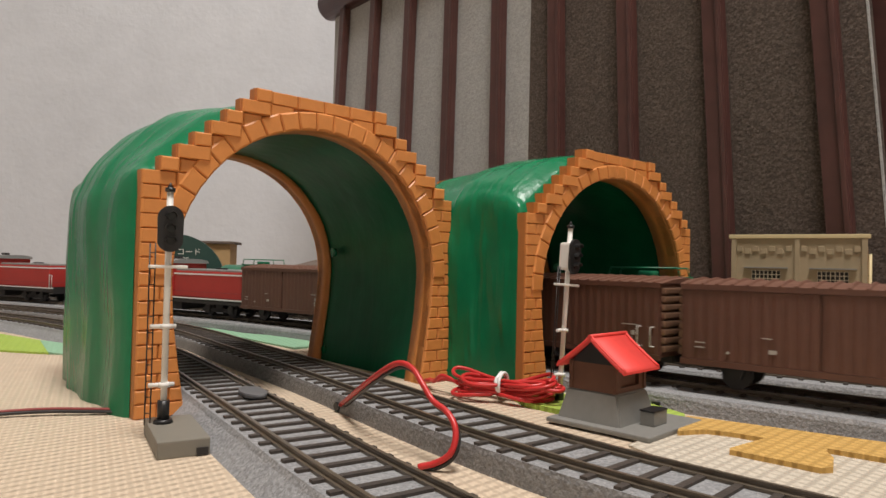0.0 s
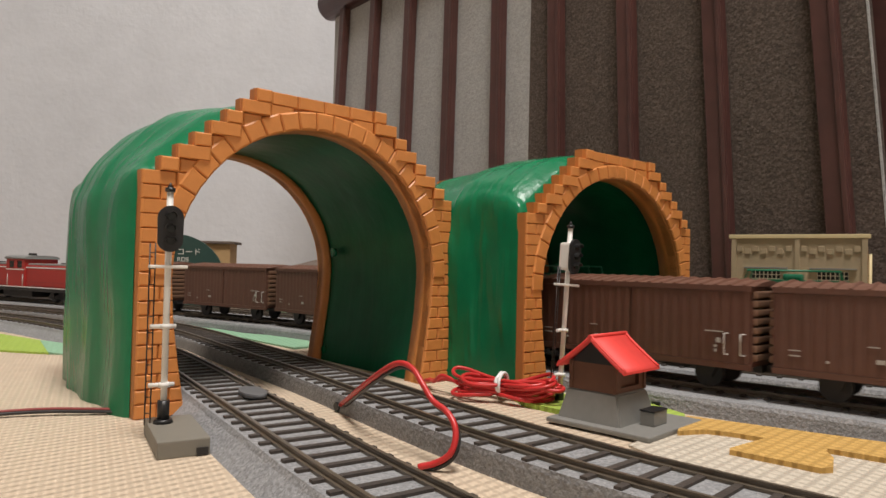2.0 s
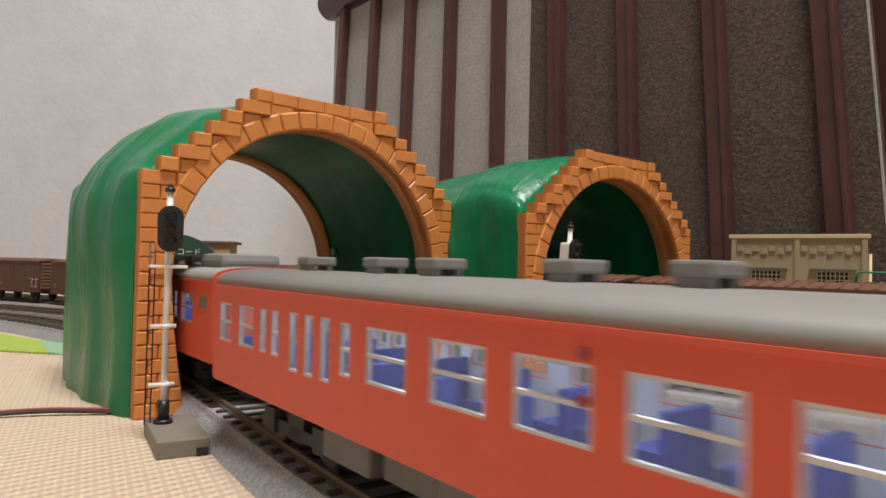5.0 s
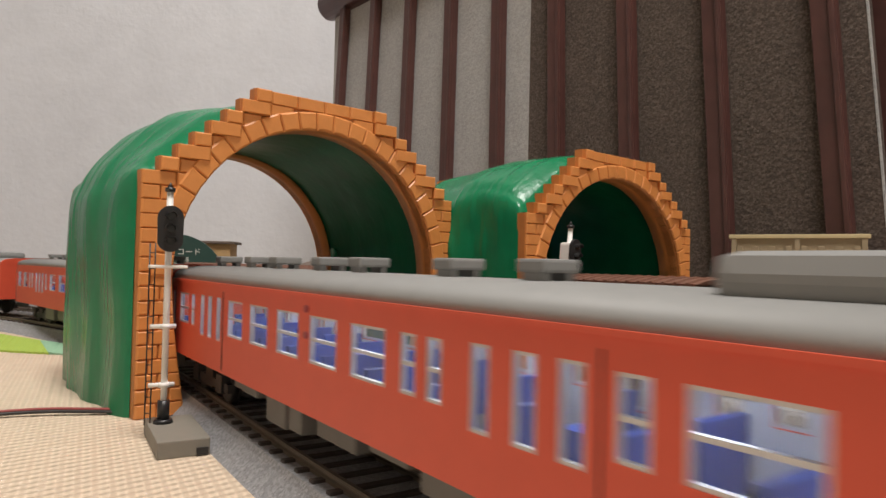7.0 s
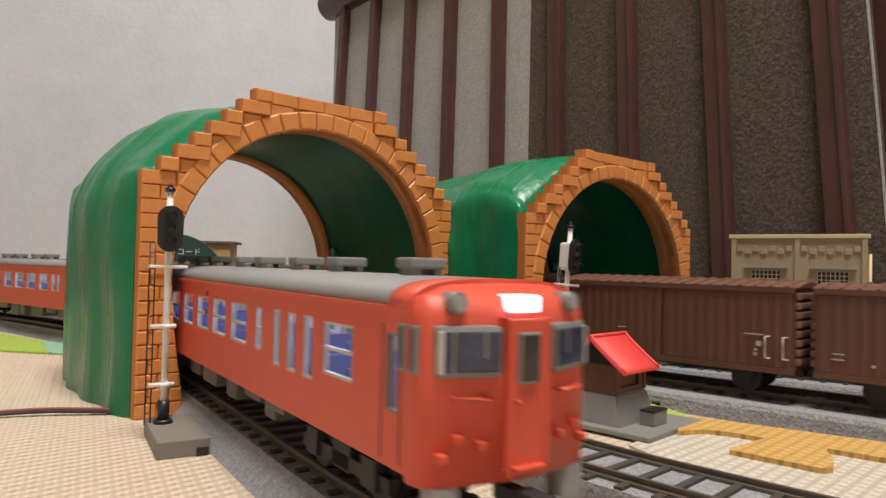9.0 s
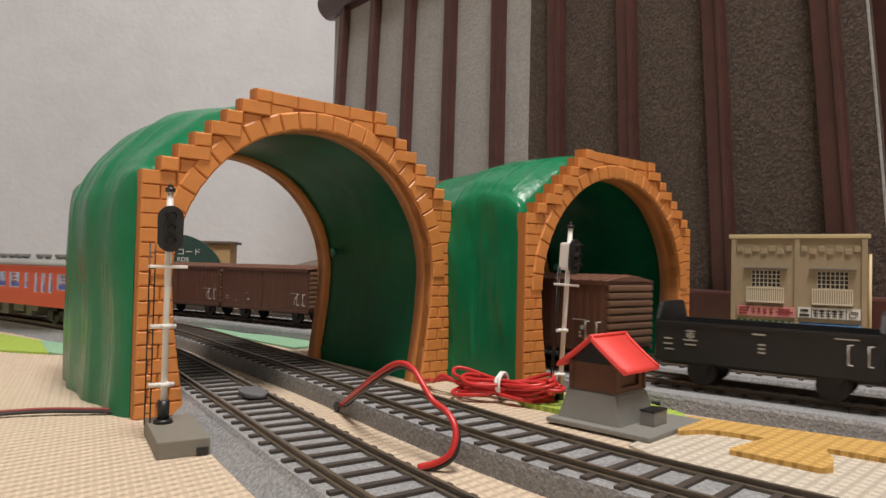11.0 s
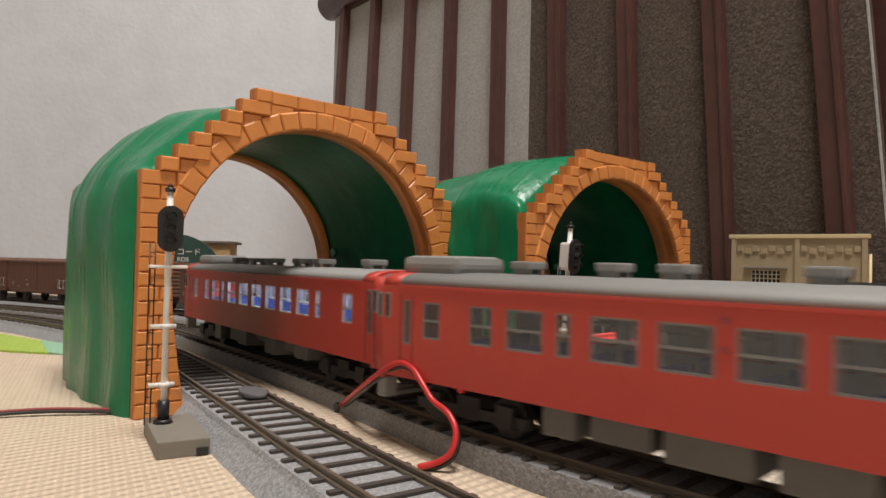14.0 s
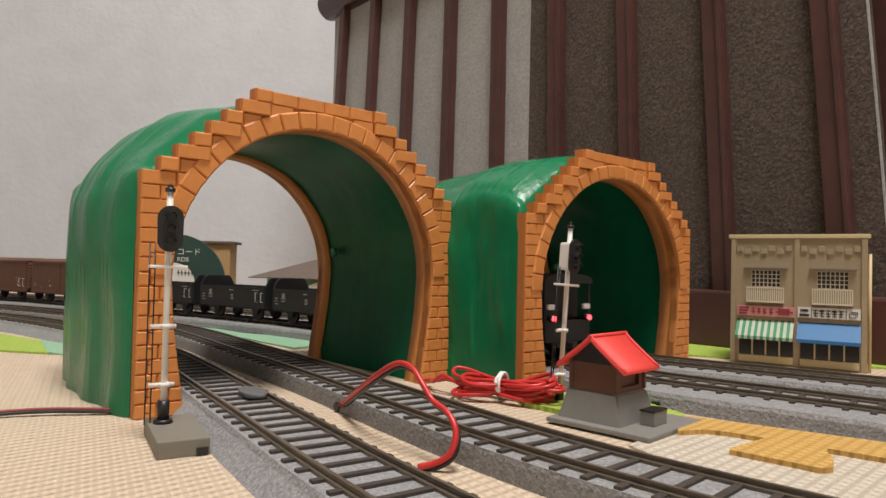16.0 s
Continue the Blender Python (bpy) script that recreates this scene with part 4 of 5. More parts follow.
def gondola():
    L, w, z0, zc = 0.077, 0.0155, 0.0098, 0.0240
    car = thing("gondola_wagon", "black open model railway gondola wagon with high curved ends", "model wagon", group="gondolas of the freight train")
    part("floor_plate", box(-L / 2, L / 2, -w + 0.0009, w - 0.0009, z0 - 0.0006, z0 + 0.0006), M["gondola"], car)
    for s in (-1, 1):
        bm = box(-L / 2 + 0.002, L / 2 - 0.002, s * w - 0.0006, s * w + 0.0006, z0 - 0.0006, zc)
        quad_box(bm, -L / 2 + 0.002, L / 2 - 0.002, s * (w + 0.0004) - 0.0006, s * (w + 0.0004) + 0.0006, zc - 0.0010, zc + 0.0002)
        part("side", bm, M["gondola"], car)
    for k in (-1, 1):
        bm = bmesh.new()
        out = [(-w, z0), (-w, zc + 0.001), (-w + 0.0035, zc + 0.0065), (-w + 0.006, zc + 0.0075), (w - 0.006, zc + 0.0075), (w - 0.0035, zc + 0.0065), (w, zc + 0.001), (w, z0)]
        prism(bm, out, -0.0007, 0.0007, m=pose(k * (L / 2 - 0.0016), 0, 0, 0, 0, 90))
        e = part("end", bm, M["gondola"], car)
        for y in (-0.010, -0.0035, 0.0035, 0.010):
            bm = box(k * (L / 2 - 0.0004) - 0.0008, k * (L / 2 - 0.0004) + 0.0008, y - 0.0007, y + 0.0007, z0, zc + 0.0062)
            part("rib", bm, M["gondola"], e)
    handle_pair(car, -L / 2 + 0.0050, z0 + 0.0040, 0.0066, w + 0.0004)
    y = w + 0.0008
    bars(car, [(24, 15.8, 4.0, 0.5), (24, 17.5, 5.0, 0.5), (32.5, 17.6, 3.0, 0.5), (32.5, 15.6, 3.4, 0.5), (32, 13.6, 3.2, 0.5), (0, 21.6, 4, 0.6), (-1, 18, 2.4, 0.6), (-1, 16.6, 2.4, 0.6), (-1, 15.2, 2.4, 0.6), (-27, 22.2, 7, 0.5)], y)
    # the large railway mark: strokes of a sign
    bars(car, [(24, 20.9, 3.6, 0.4), (24, 20.0, 2.8, 0.35), (24, 19.2, 2.8, 0.35), (24, 18.6, 2.8, 0.35), (24, 19.6, 0.5, 3.6), (22.8, 19.3, 0.35, 1.6), (25.2, 19.3, 0.35, 1.6)], y + 0.0001)
    chassis(car, L, (-0.022, 0.022))
    return car


def caboose():
    L, w, z0, zc, zt = 0.061, 0.0155, 0.0098, 0.0365, 0.0410
    car = thing("caboose", "black model brake van with two lit red tail lamps", "model wagon")
    xb = -L / 2 + 0.008
    for s in (-1, 1):
        holes = [(a / 1000, b / 1000, 0.024, 0.031) for a, b in ((-16, -11), (-4, 1), (8, 13), (20, 25))]
        bm = bmesh.new()
        holes_panel(bm, xb, L / 2, z0, zc, holes, *((w - 0.001, w) if s > 0 else (-w, -w + 0.001)))
        side = part("side", bm, M["gondola"], car)
        for a, b, c, d in holes:
            part("pane", box(a, b, s * (w - 0.0006) - 0.0001, s * (w - 0.0006) + 0.0001, c, d), M["pane"], side).visible_shadow = False
        bm = box(-L / 2, xb, s * w - 0.0006, s * w + 0.0006, z0, z0 + 0.010)
        quad_box(bm, -L / 2, -L / 2 + 0.0012, s * w - 0.0006, s * w + 0.0006, z0 + 0.010, zc)
        part("veranda_rail", bm, M["gondola"], car)
        bm = bmesh.new()
        rod(bm, (-L / 2 - 0.0026, s * 0.0125, 0.0205), (-L / 2, s * 0.0125, 0.0205), 0.0017, 14)
        lamp = part("tail_lamp", bm, M["gondola"], car)
        bm = bmesh.new()
        rod(bm, (-L / 2 - 0.0031, s * 0.0125, 0.0205), (-L / 2 - 0.0026, s * 0.0125, 0.0205), 0.0012, 14)
        part("lens", bm, M["tail_on"], lamp, "lit red lens")
        part("end_board", box(-L / 2 - 0.0012, -L / 2, s * 0.0125 - 0.0022, s * 0.0125 + 0.0022, 0.0245, 0.0268), M["white_plastic"], car, "white end board")
    part("end_panel", box(-L / 2 - 0.0004, -L / 2 + 0.0008, -w, w, z0, z0 + 0.0095), M["gondola"], car)
    bm = box(xb - 0.001, xb, -w, w, z0, zc)
    part("cabin_end", bm, M["gondola"], car)
    part("floor_plate", box(-L / 2, L / 2, -w + 0.0011, w - 0.0011, z0 - 0.0005, z0 + 0.0008), M["gondola"], car)
    part("front_end", box(L / 2 - 0.0002, L / 2 + 0.0009, -w, w, z0, zc), M["gondola"], car)
    bm = bmesh.new()
    roof_mesh(bm, -L / 2 - 0.001, L / 2 + 0.001, w + 0.0012, zc, zt)
    part("roof", bm, M["gondola"], car)
    part("light_strip", box(-0.012, 0.018, -0.002, 0.002, zc - 0.0016, zc - 0.001), M["lit"], car, "lit white interior lamp")
    chassis(car, L, (-0.017, 0.017))
    return car


def loco():
    L, w = 0.206, 0.0165
    car = thing("diesel_locomotive", "red centre-cab diesel locomotive with white stripe and grey cab roof", "model locomotive", group="locomotives of the freight train")
    part("frame", box(-L / 2, L / 2, -w, w, 0.0095, 0.0135, bevel=0.0004), M["under_black"], car)
    for k, a, b in ((-1, -L / 2 + 0.009, -0.015), (1, 0.015, L / 2 - 0.009)):
        bonnet = part("bonnet", box(a, b, -0.0148, 0.0148, 0.0135, 0.0345, bevel=0.0012), M["loco_red"], car)
        part("bonnet_top", box(a + 0.001, b - 0.001, -0.0138, 0.0138, 0.0338, 0.0362, bevel=0.0010), M["car_grey"], car, "grey bonnet top")
        part("stripe", box(a - 0.0002, b + 0.0002, -0.0151, 0.0151, 0.0316, 0.0328), M["handle"], bonnet, "white stripe")
        part("lower_stripe", box(a - 0.0001, b + 0.0001, -0.01495, 0.01495, 0.0182, 0.0186), M["ink_red"], bonnet)
        part("exhaust", box((a + b) / 2 - 0.004, (a + b) / 2 + 0.004, -0.003, 0.003, 0.0358, 0.0374, bevel=0.0006), M["under_black"], car)
        for s in (-1, 1):
            e = k * (L / 2 - 0.004)
            bm = bmesh.new()
            tube(bm, [(e, s * 0.0155, 0.0135), (e, s * 0.0155, 0.0255), (e - k * 0.0035, s * 0.0155, 0.0262), (e - k * 0.0035, s * 0.0155, 0.0135)], 0.0005, 6)
            part("hand_rail", bm, M["handle"], car, "white hand rail")
            for z in (0.0045, 0.0080):
                part("step", box(k * (L / 2 - 0.003) - 0.0025, k * (L / 2 - 0.003) + 0.0025, s * w - 0.0014, s * w + 0.0002, z, z + 0.0006), M["under_grey"], car)
    holes = [(-0.0105, -0.0025, 0.0315, 0.0385), (0.0025, 0.0105, 0.0315, 0.0385)]
    for s in (-1, 1):
        bm = bmesh.new()
        holes_panel(bm, -0.015, 0.015, 0.0135, 0.0405, holes, *((w - 0.001, w) if s > 0 else (-w, -w + 0.001)))
        side = part("cab_side", bm, M["loco_red"], car)
        for a, b, c, d in holes:
            part("pane", box(a, b, s * (w - 0.0005) - 0.0001, s * (w - 0.0005) + 0.0001, c, d), M["dark_glass"], side)
        part("cab_stripe", box(-0.015, 0.015, s * w - 0.0002, s * w + 0.0002, 0.0296, 0.0306), M["handle"], side, "white stripe")
        part("skirt_stripe", box(-L / 2, L / 2, s * w - 0.0003, s * w + 0.0003, 0.0128, 0.0138), M["handle"], car, "white sill stripe")
        for x in (-0.0125, 0.0125):
            bm = bmesh.new()
            rod(bm, (x, s * w, 0.0135), (x, s * w, 0.0255), 0.0005, 6)
            part("hand_rail", bm, M["marking"], car)
    for x in (-0.015, 0.014):
        part("cab_end", box(x, x + 0.001, -w + 0.001, w - 0.001, 0.0135, 0.0405), M["loco_red"], car)
    bm = bmesh.new()
    roof_mesh(bm, -0.017, 0.017, w + 0.001, 0.0403, 0.0440)
    part("cab_roof", bm, M["car_grey"], car)
    part("horn", box(-0.004, 0.004, -0.002, 0.002, 0.0434, 0.0462, bevel=0.0005), M["under_black"], car)
    part("fuel_tank", box(-0.024, 0.024, -0.0135, 0.0135, 0.0035, 0.0095, bevel=0.001), M["under_black"], car)
    for x in (-0.066, 0.066):
        bogie(car, x, M["under_black"], 0.026)
    for k in (-1, 1):
        part("end_plate", box(k * (L / 2) - 0.0008, k * L / 2 + 0.0008, -w, w, 0.0080, 0.0145), M["under_black"], car)
        part("coupler", box(k * (L / 2 + 0.002) - 0.003, k * (L / 2 + 0.002) + 0.003, -0.0014, 0.0014, 0.0065, 0.009), M["under_black"], car)
    return car


def tank_wagon():
    L = 0.108
    car = thing("tank_wagon", "green model railway tank wagon with roof walkway rails", "model wagon", group="tank wagons")
    bm = bmesh.new()
    ring = []
    prof = [(-L / 2 + 0.004, 0.004), (-L / 2 + 0.0055, 0.0105), (-L / 2 + 0.009, 0.0132), (L / 2 - 0.009, 0.0132), (L / 2 - 0.0055, 0.0105), (L / 2 - 0.004, 0.004)]
    for x, r in prof:
        ring.append([bm.verts.new((x, r * math.cos(2 * math.pi * i / 24), 0.0258 + r * 1.06 * math.sin(2 * math.pi * i / 24))) for i in range(24)])
    for a, b in zip(ring, ring[1:]):
        for i in range(24):
            f = bm.faces.new((a[i], a[(i + 1) % 24], b[(i + 1) % 24], b[i]))
            f.smooth = True
    bm.faces.new(ring[0]), bm.faces.new(ring[-1])
    part("tank", bm, M["tank_green"], car)
    bm = bmesh.new()
    for s in (-1, 1):
        tube(bm, [(-0.019, s * 0.006, 0.0405), (-0.018, s * 0.006, 0.0447), (0.018, s * 0.006, 0.0447), (0.019, s * 0.006, 0.0405)], 0.0005, 6)
    part("walkway_rail", bm, M["tank_green"], car)
    part("walkway", box(-0.021, 0.021, -0.006, 0.006, 0.0396, 0.0406), M["tank_green"], car)
    part("manhole", box(-0.004, 0.004, -0.004, 0.004, 0.0404, 0.0432, bevel=0.001), M["tank_green"], car)
    part("frame", box(-L / 2, L / 2, -0.012, 0.012, 0.0095, 0.0118), M["under_black"], car)
    for x in (-0.035, 0.035):
        bogie(car, x, M["under_black"], 0.020)
    return car


def container_wagon():
    L = 0.108
    car = thing("container_wagon", "flat model wagon with blue and white containers", "model wagon")
    part("frame", box(-L / 2, L / 2, -0.013, 0.013, 0.0095, 0.0125), M["under_black"], car)
    for i in range(3):
        a = -L / 2 + 0.003 + i * 0.0345
        c = part("container", box(a, a + 0.0325, -0.014, 0.014, 0.0125, 0.0300, bevel=0.0006), M["box_blue"], car, "blue container with a white band")
        part("band", box(a - 0.0002, a + 0.0327, -0.0142, 0.0142, 0.0225, 0.0255), M["white_plastic"], c)
    for x in (-0.035, 0.035):
        bogie(car, x, M["under_black"], 0.020)
    return car


# ---- the trains ----
Z = pose(0, 0, RAIL)
WIN_A = [(-107.7, -94.2), (-90.2, -85.4), (-52.3, -48), (-45.1, -40.3), (-35.5, -22.5), (-16.8, -3.8), (1.7, 14.8), (20.5, 33.4), (38.8, 51.4), (85.2, 89.5), (92.1, 104.2)]
DOOR_A = [(-81, -76.6), (-72.9, -68.2), (-63.6, -59.2), (57.7, 62.2), (66.3, 70.9), (74.3, 78.8), (110, 113.2)]
WIN_T = [(-101.4, -88.2), (-52.6, -47.6), (-41, -27), (-22.3, -8.6), (-4, 9.4), (14.8, 28), (34.2, 47), (52.6, 56.6), (84.5, 88.9), (91.5, 95.5), (99.1, 109.3), (114.2, 123.2)]
DOOR_T = [(-117.4, -113.4), (-83.4, -78.2), (-74.2, -69), (-64.9, -60.4), (60.5, 64.7), (67.5, 71.8), (74.8, 79.2)]
WIN_B = [(-90, -82.5), (-66, -61.6), (-56.6, -45), (-40.8, -29.2), (-25, -13.4), (-9.2, 2.4), (6.5, 18.1), (22.2, 33.8), (38.8, 42.8), (46.5, 57.5), (62, 69.6), (80.4, 87)]
DOOR_B = [(-103.5, -100), (92, 95)]
LA, LB = 0.2535, 0.219
VENTS_F, VENTS_T = (-57, -33, 2, 23, 53, 75, 106), (-96, -62, -37, -8, 14, 48, 68, 101)
lab_a = "vermilion diesel railcar with grey roof and lit windows"
size_a = (0.0368, 0.0416, 0.0118)
cars_a = [
    railcar(LA, M["car_red"], WIN_A, DOOR_A, *size_a, True, False, "", True, (-103.5,), VENTS_F, lab_a, 0.0043, True),
    railcar(LA, M["car_red"], WIN_T, DOOR_T, *size_a, False, True, "", True, (), VENTS_T, lab_a),
    railcar(LA, M["car_red"], WIN_A, DOOR_A, *size_a, True, False, "", True, (-103.5,), VENTS_F, lab_a, 0.0043, True),
    railcar(LA, M["car_red"], WIN_T, DOOR_T, *size_a, False, True, "sign", True, (), VENTS_T, "vermilion diesel railcar with grey roof and a lit white sign"),
]
cars_b = [railcar(LB, M["car_red_b"], WIN_B, DOOR_B, 0.0376, 0.0417, 0.0118, True, True, "back", False, (92,), (-64, -8, 22, 38, 64), "deep vermilion diesel railcar with grey roof, lit headlamps and dark windows", 0.0046)]
cars_b.append(railcar(LB, M["car_red_b"], WIN_B, DOOR_B, 0.0376, 0.0417, 0.0118, True, True, "back", True, (92,), (-75, -34.5, -14, 17.5, 38.7, 63), "deep vermilion diesel railcar with grey roof and lit windows", 0.0046))
first_box = boxcar()
boxes_c = [first_box] + [copy_thing(first_box, pose(0, 0, 0)) for _ in range(11)]
first_gondola = gondola()
gondolas_c = [first_gondola] + [copy_thing(first_gondola, pose(0, 0, 0)) for _ in range(3)]
van = caboose()
first_loco = loco()
locos_c = [first_loco, copy_thing(first_loco, pose(0, 0, 0))]
first_tank = tank_wagon()
tanks_d = [first_tank] + [copy_thing(first_tank, pose(0, 0, 0)) for _ in range(3)]
flat_d = container_wagon()


# ---- slatted dark wood piece of furniture behind the layout ----
def slatted_back():
    # x along it towards the viewer, y away from the viewer
    t = thing("furniture_back", "dark red wooden furniture back with ribs over felt panels", "furniture", pose(-0.1676, 0.9460, 0, 0, 0, -49.46))
    step, top = 0.0817, 0.62
    def edge(z):
        return 0.6954 - 0.082 * z
    part("felt_panel", box(0.004, 0.380, 0.0045, 0.016, 0.042, top), M["felt_light"], t, "light grey felt panel")
    bm = bmesh.new()
    prism(bm, [(0.380, 0.042), (edge(0.042), 0.042), (edge(top), top), (0.380, top)], 0.004, 0.016)
    part("felt_panel", bm, M["felt_dark"], t, "dark brown felt panel")
    bm = bmesh.new()
    prism(bm, [(edge(0.042), 0.042), (edge(0.042) + 0.0012, 0.042), (edge(top) + 0.0012, top), (edge(top), top)], 0.0036, 0.0060)
    part("panel_edge", bm, M["felt_light"], t, "frayed light panel edge")
    # dark backing added to fill the dark area past the felt's edge
    part("end_panel", box(0.60, 0.86, 0.030, 0.042, 0.042, top), M["rib"], t)
    # the ribs are fanned to fit how they lean in the camera's view
    for i in range(9):
        m = pose(i * step, 0, 0.030, 0, 3.7 - 1.0 * i, 0)
        part("rib", box(0.006, 0.0222, -0.0045, 0.0035, 0.0, top - 0.03, bevel=0.0012, m=m), M["rib"], t)
        part("rib_bead", box(0.0180, 0.0218, -0.0068, -0.0043, 0.0, top - 0.03, bevel=0.0009, m=m), M["rib"], t)
    part("bottom_rail", box(-0.02, 0.86, -0.018, 0.028, 0.0005, 0.042, bevel=0.002), M["rib"], t)
    bm = bmesh.new()
    rod(bm, (-0.012, 0.004, 0.426), (0.86, 0.004, 0.426), 0.020, 20)
    part("top_rail", bm, M["rib"], t, "round dark top rail")


slatted_back()


# ---- signals ----
def signal(m, base, label):
    t = thing("railway_signal", label, "signal", m, group="colour light signals")
    if base:
        bm = box(-0.0045, 0.0098, -0.0238, 0.0090, -0.005, 0.0, bevel=0.0004)
        b = part("base_block", bm, M["base_grey"], t, "olive grey moulded base")
        part("socket", box(0.0060, 0.0092, -0.0244, -0.0232, -0.0046, -0.0026), M["black_plastic"], b)
    bm = bmesh.new()
    rod(bm, (0, 0, 0), (0, 0, 0.0012), 0.0030, 20, 0.0026)
    rod(bm, (0, 0, 0.0012), (0, 0, 0.0070), 0.0018, 16)
    part("foot", bm, M["black_plastic"], t, "black foot")
    bm = bmesh.new()
    rod(bm, (0, 0, 0.0070), (0, 0, 0.0722), 0.0010, 14)
    part("mast", bm, M["white_plastic"], t)
    bm = bmesh.new()
    rod(bm, (0, 0, 0.0722), (0, 0, 0.0735), 0.0015, 12)
    rod(bm, (0, 0, 0.0735), (0, 0, 0.0752), 0.0010, 12, 0.0001)
    part("finial", bm, M["black_plastic"], t, "black pointed cap")
    for z in (0.0118, 0.0300):
        bm = bmesh.new()
        rod(bm, (0, 0, z - 0.0007), (0, 0, z + 0.0007), 0.0018, 14)
        rod(bm, (-0.0046, 0.0004, z), (0.0030, 0.0004, z), 0.0007, 8)
        part("bracket", bm, M["white_plastic"], t)
    bm = box(-0.0055, 0.0055, -0.0028, 0.0030, 0.0482, 0.0492, bevel=0.0003)
    part("platform", bm, M["white_plastic"], t)
    # backplate with rounded ends, three hooded lenses
    bm = bmesh.new()
    out = []
    for i in range(24):
        a = 2 * math.pi * i / 24
        out.append((0.0038 * math.cos(a), 0.0605 + 0.0038 * math.sin(a) + (0.0034 if math.sin(a) >= 0 else -0.0034)))
    prism(bm, out, -0.0034, -0.0022)
    head = part("backplate", bm, M["black_plastic"], t, "black oval backplate")
    part("lamp_case", box(-0.0028, 0.0028, -0.0022, 0.0030, 0.0548, 0.0662, bevel=0.0010), M["white_plastic"], t, "white lamp case")
    for z in (0.0567, 0.0605, 0.0643):
        bm = bmesh.new()
        rod(bm, (0, -0.0040, z), (0, -0.0034, z), 0.0012, 14)
        part("lens", bm, M["dark_lens"], head, "unlit dark lens")
        bm = bmesh.new()
        for k in range(7):
            a0, a1 = math.pi * k / 7, math.pi * (k + 1) / 7
            p = [(0.0015 * math.cos(a), yy, z + 0.0015 * math.sin(a)) for a in (a0, a1) for yy in (-0.0058, -0.0034)]
            v = [bm.verts.new(q) for q in p]
            bm.faces.new((v[0], v[1], v[3], v[2]))
        hood = part("hood", bm, M["black_plastic"], head)
        sol = hood.modifiers.new("wall", "SOLIDIFY")
        sol.thickness = 0.0003
    bm = bmesh.new()
    for x in (-0.0052, -0.0036):
        rod(bm, (x, 0.0014, -0.0005), (x, 0.0014, 0.0560), 0.00022, 6)
    for i in range(11):
        z = 0.003 + i * 0.005
        rod(bm, (-0.0052, 0.0014, z), (-0.0036, 0.0014, z), 0.00018, 6)
    part("ladder", bm, M["black_plastic"], t, "thin black ladder")
    return t


signal(pose(-0.0862, 0.2095, 0.005, 0, 0, 30), True, "white signal mast with black three-lens head on grey base")
signal(pose(0.0490, 0.2750, 0.0005, 1.6, 2.6, 48), False, "white signal mast with black head beside the tunnel")


# ---- hut ----
def hut():
    t = thing("trackside_hut", "brown model hut with red roof on grey plinth", "model building", pose(0.0668, 0.2418, 0.0008, 0, 0, 45.5))
    shift = pose(-0.0030, 0.0045, 0)
    part("base_plate", box(-0.020, 0.020, -0.020, 0.020, 0, 0.0018, bevel=0.0005), M["hut_grey"], t)
    bm = box(-0.0132, 0.0132, -0.0118, 0.0138, 0.0018, 0.0135)
    for v in bm.verts:
        if v.co.z > 0.01:
            v.co.x *= 0.79
            v.co.y = 0.001 + (v.co.y - 0.001) * 0.79
    bmesh.ops.bevel(bm, geom=bm.edges[:], offset=0.0006, segments=2, affect="EDGES")
    part("plinth", bm, M["hut_grey"], t)
    w, d, z0, z1 = 0.0098, 0.0092, 0.0135, 0.0232
    for s in (-1, 1):
        bm = bmesh.new()
        holes_panel(bm, -w, w, z0, z1, [(-0.0062, 0.0062, z0 + 0.0018, z1 - 0.0016)] if s < 0 else [], *((-d + 0.001, -d + 0.002) if s < 0 else (d + 0.0, d + 0.001)))
        part("wall", bm, M["hut_brown"], t)
        part("wall", box(s * w - 0.0005, s * w + 0.0005, -d + 0.002, d, z0, z1), M["hut_brown"], t)
        for y in (-d + 0.0012, d + 0.0003):
            part("post", box(s * w - 0.0008, s * w + 0.0008, y - 0.0008, y + 0.0008, z0, z1 + 0.0004, bevel=0.0002), M["hut_brown"], t)
    part("door", box(-0.0060, 0.0060, -d + 0.0022, -d + 0.0028, z0, z1 - 0.001), M["hut_brown"], t)
    part("top_rail", box(-w, w, -d + 0.0004, -d + 0.0026, z1 - 0.0012, z1 + 0.0003, bevel=0.0002), M["hut_brown"], t)
    # concave red roof in two leaves
    for s in (-1, 1):
        bm = bmesh.new()
        prof = []
        for k in range(9):
            q = k / 8
            prof.append((s * 0.0136 * q, 0.0326 - 0.0110 * (q ** 0.90)))
        rows = [[bm.verts.new((x, y + 0.0008, z - th)) for y, z in prof] for x in (-0.0128, 0.0128) for th in (0, 0.0009)]
        a0, a1, b0, b1 = rows
        for i in range(8):
            for r, q in ((a0, b0), (a1, b1)):
                f = bm.faces.new((r[i], r[i + 1], q[i + 1], q[i]))
                f.smooth = True
            bm.faces.new((a0[i], a0[i + 1], a1[i + 1], a1[i])), bm.faces.new((b0[i], b0[i + 1], b1[i + 1], b1[i]))
        bm.faces.new((a0[8], b0[8], b1[8], a1[8]))
        leaf = part("roof_leaf", bm, M["hut_red"], t, "bright red curved roof")
        for x in (-0.0118, 0.0118):
            bm = bmesh.new()
            tube(bm, [(x, y + 0.0008, z + 0.0002) for y, z in prof], 0.0006, 6)
            part("roof_edge", bm, M["hut_red"], leaf)
    bm = bmesh.new()
    rod(bm, (-0.0128, 0.0008, 0.0327), (0.0128, 0.0008, 0.0327), 0.0007, 8)
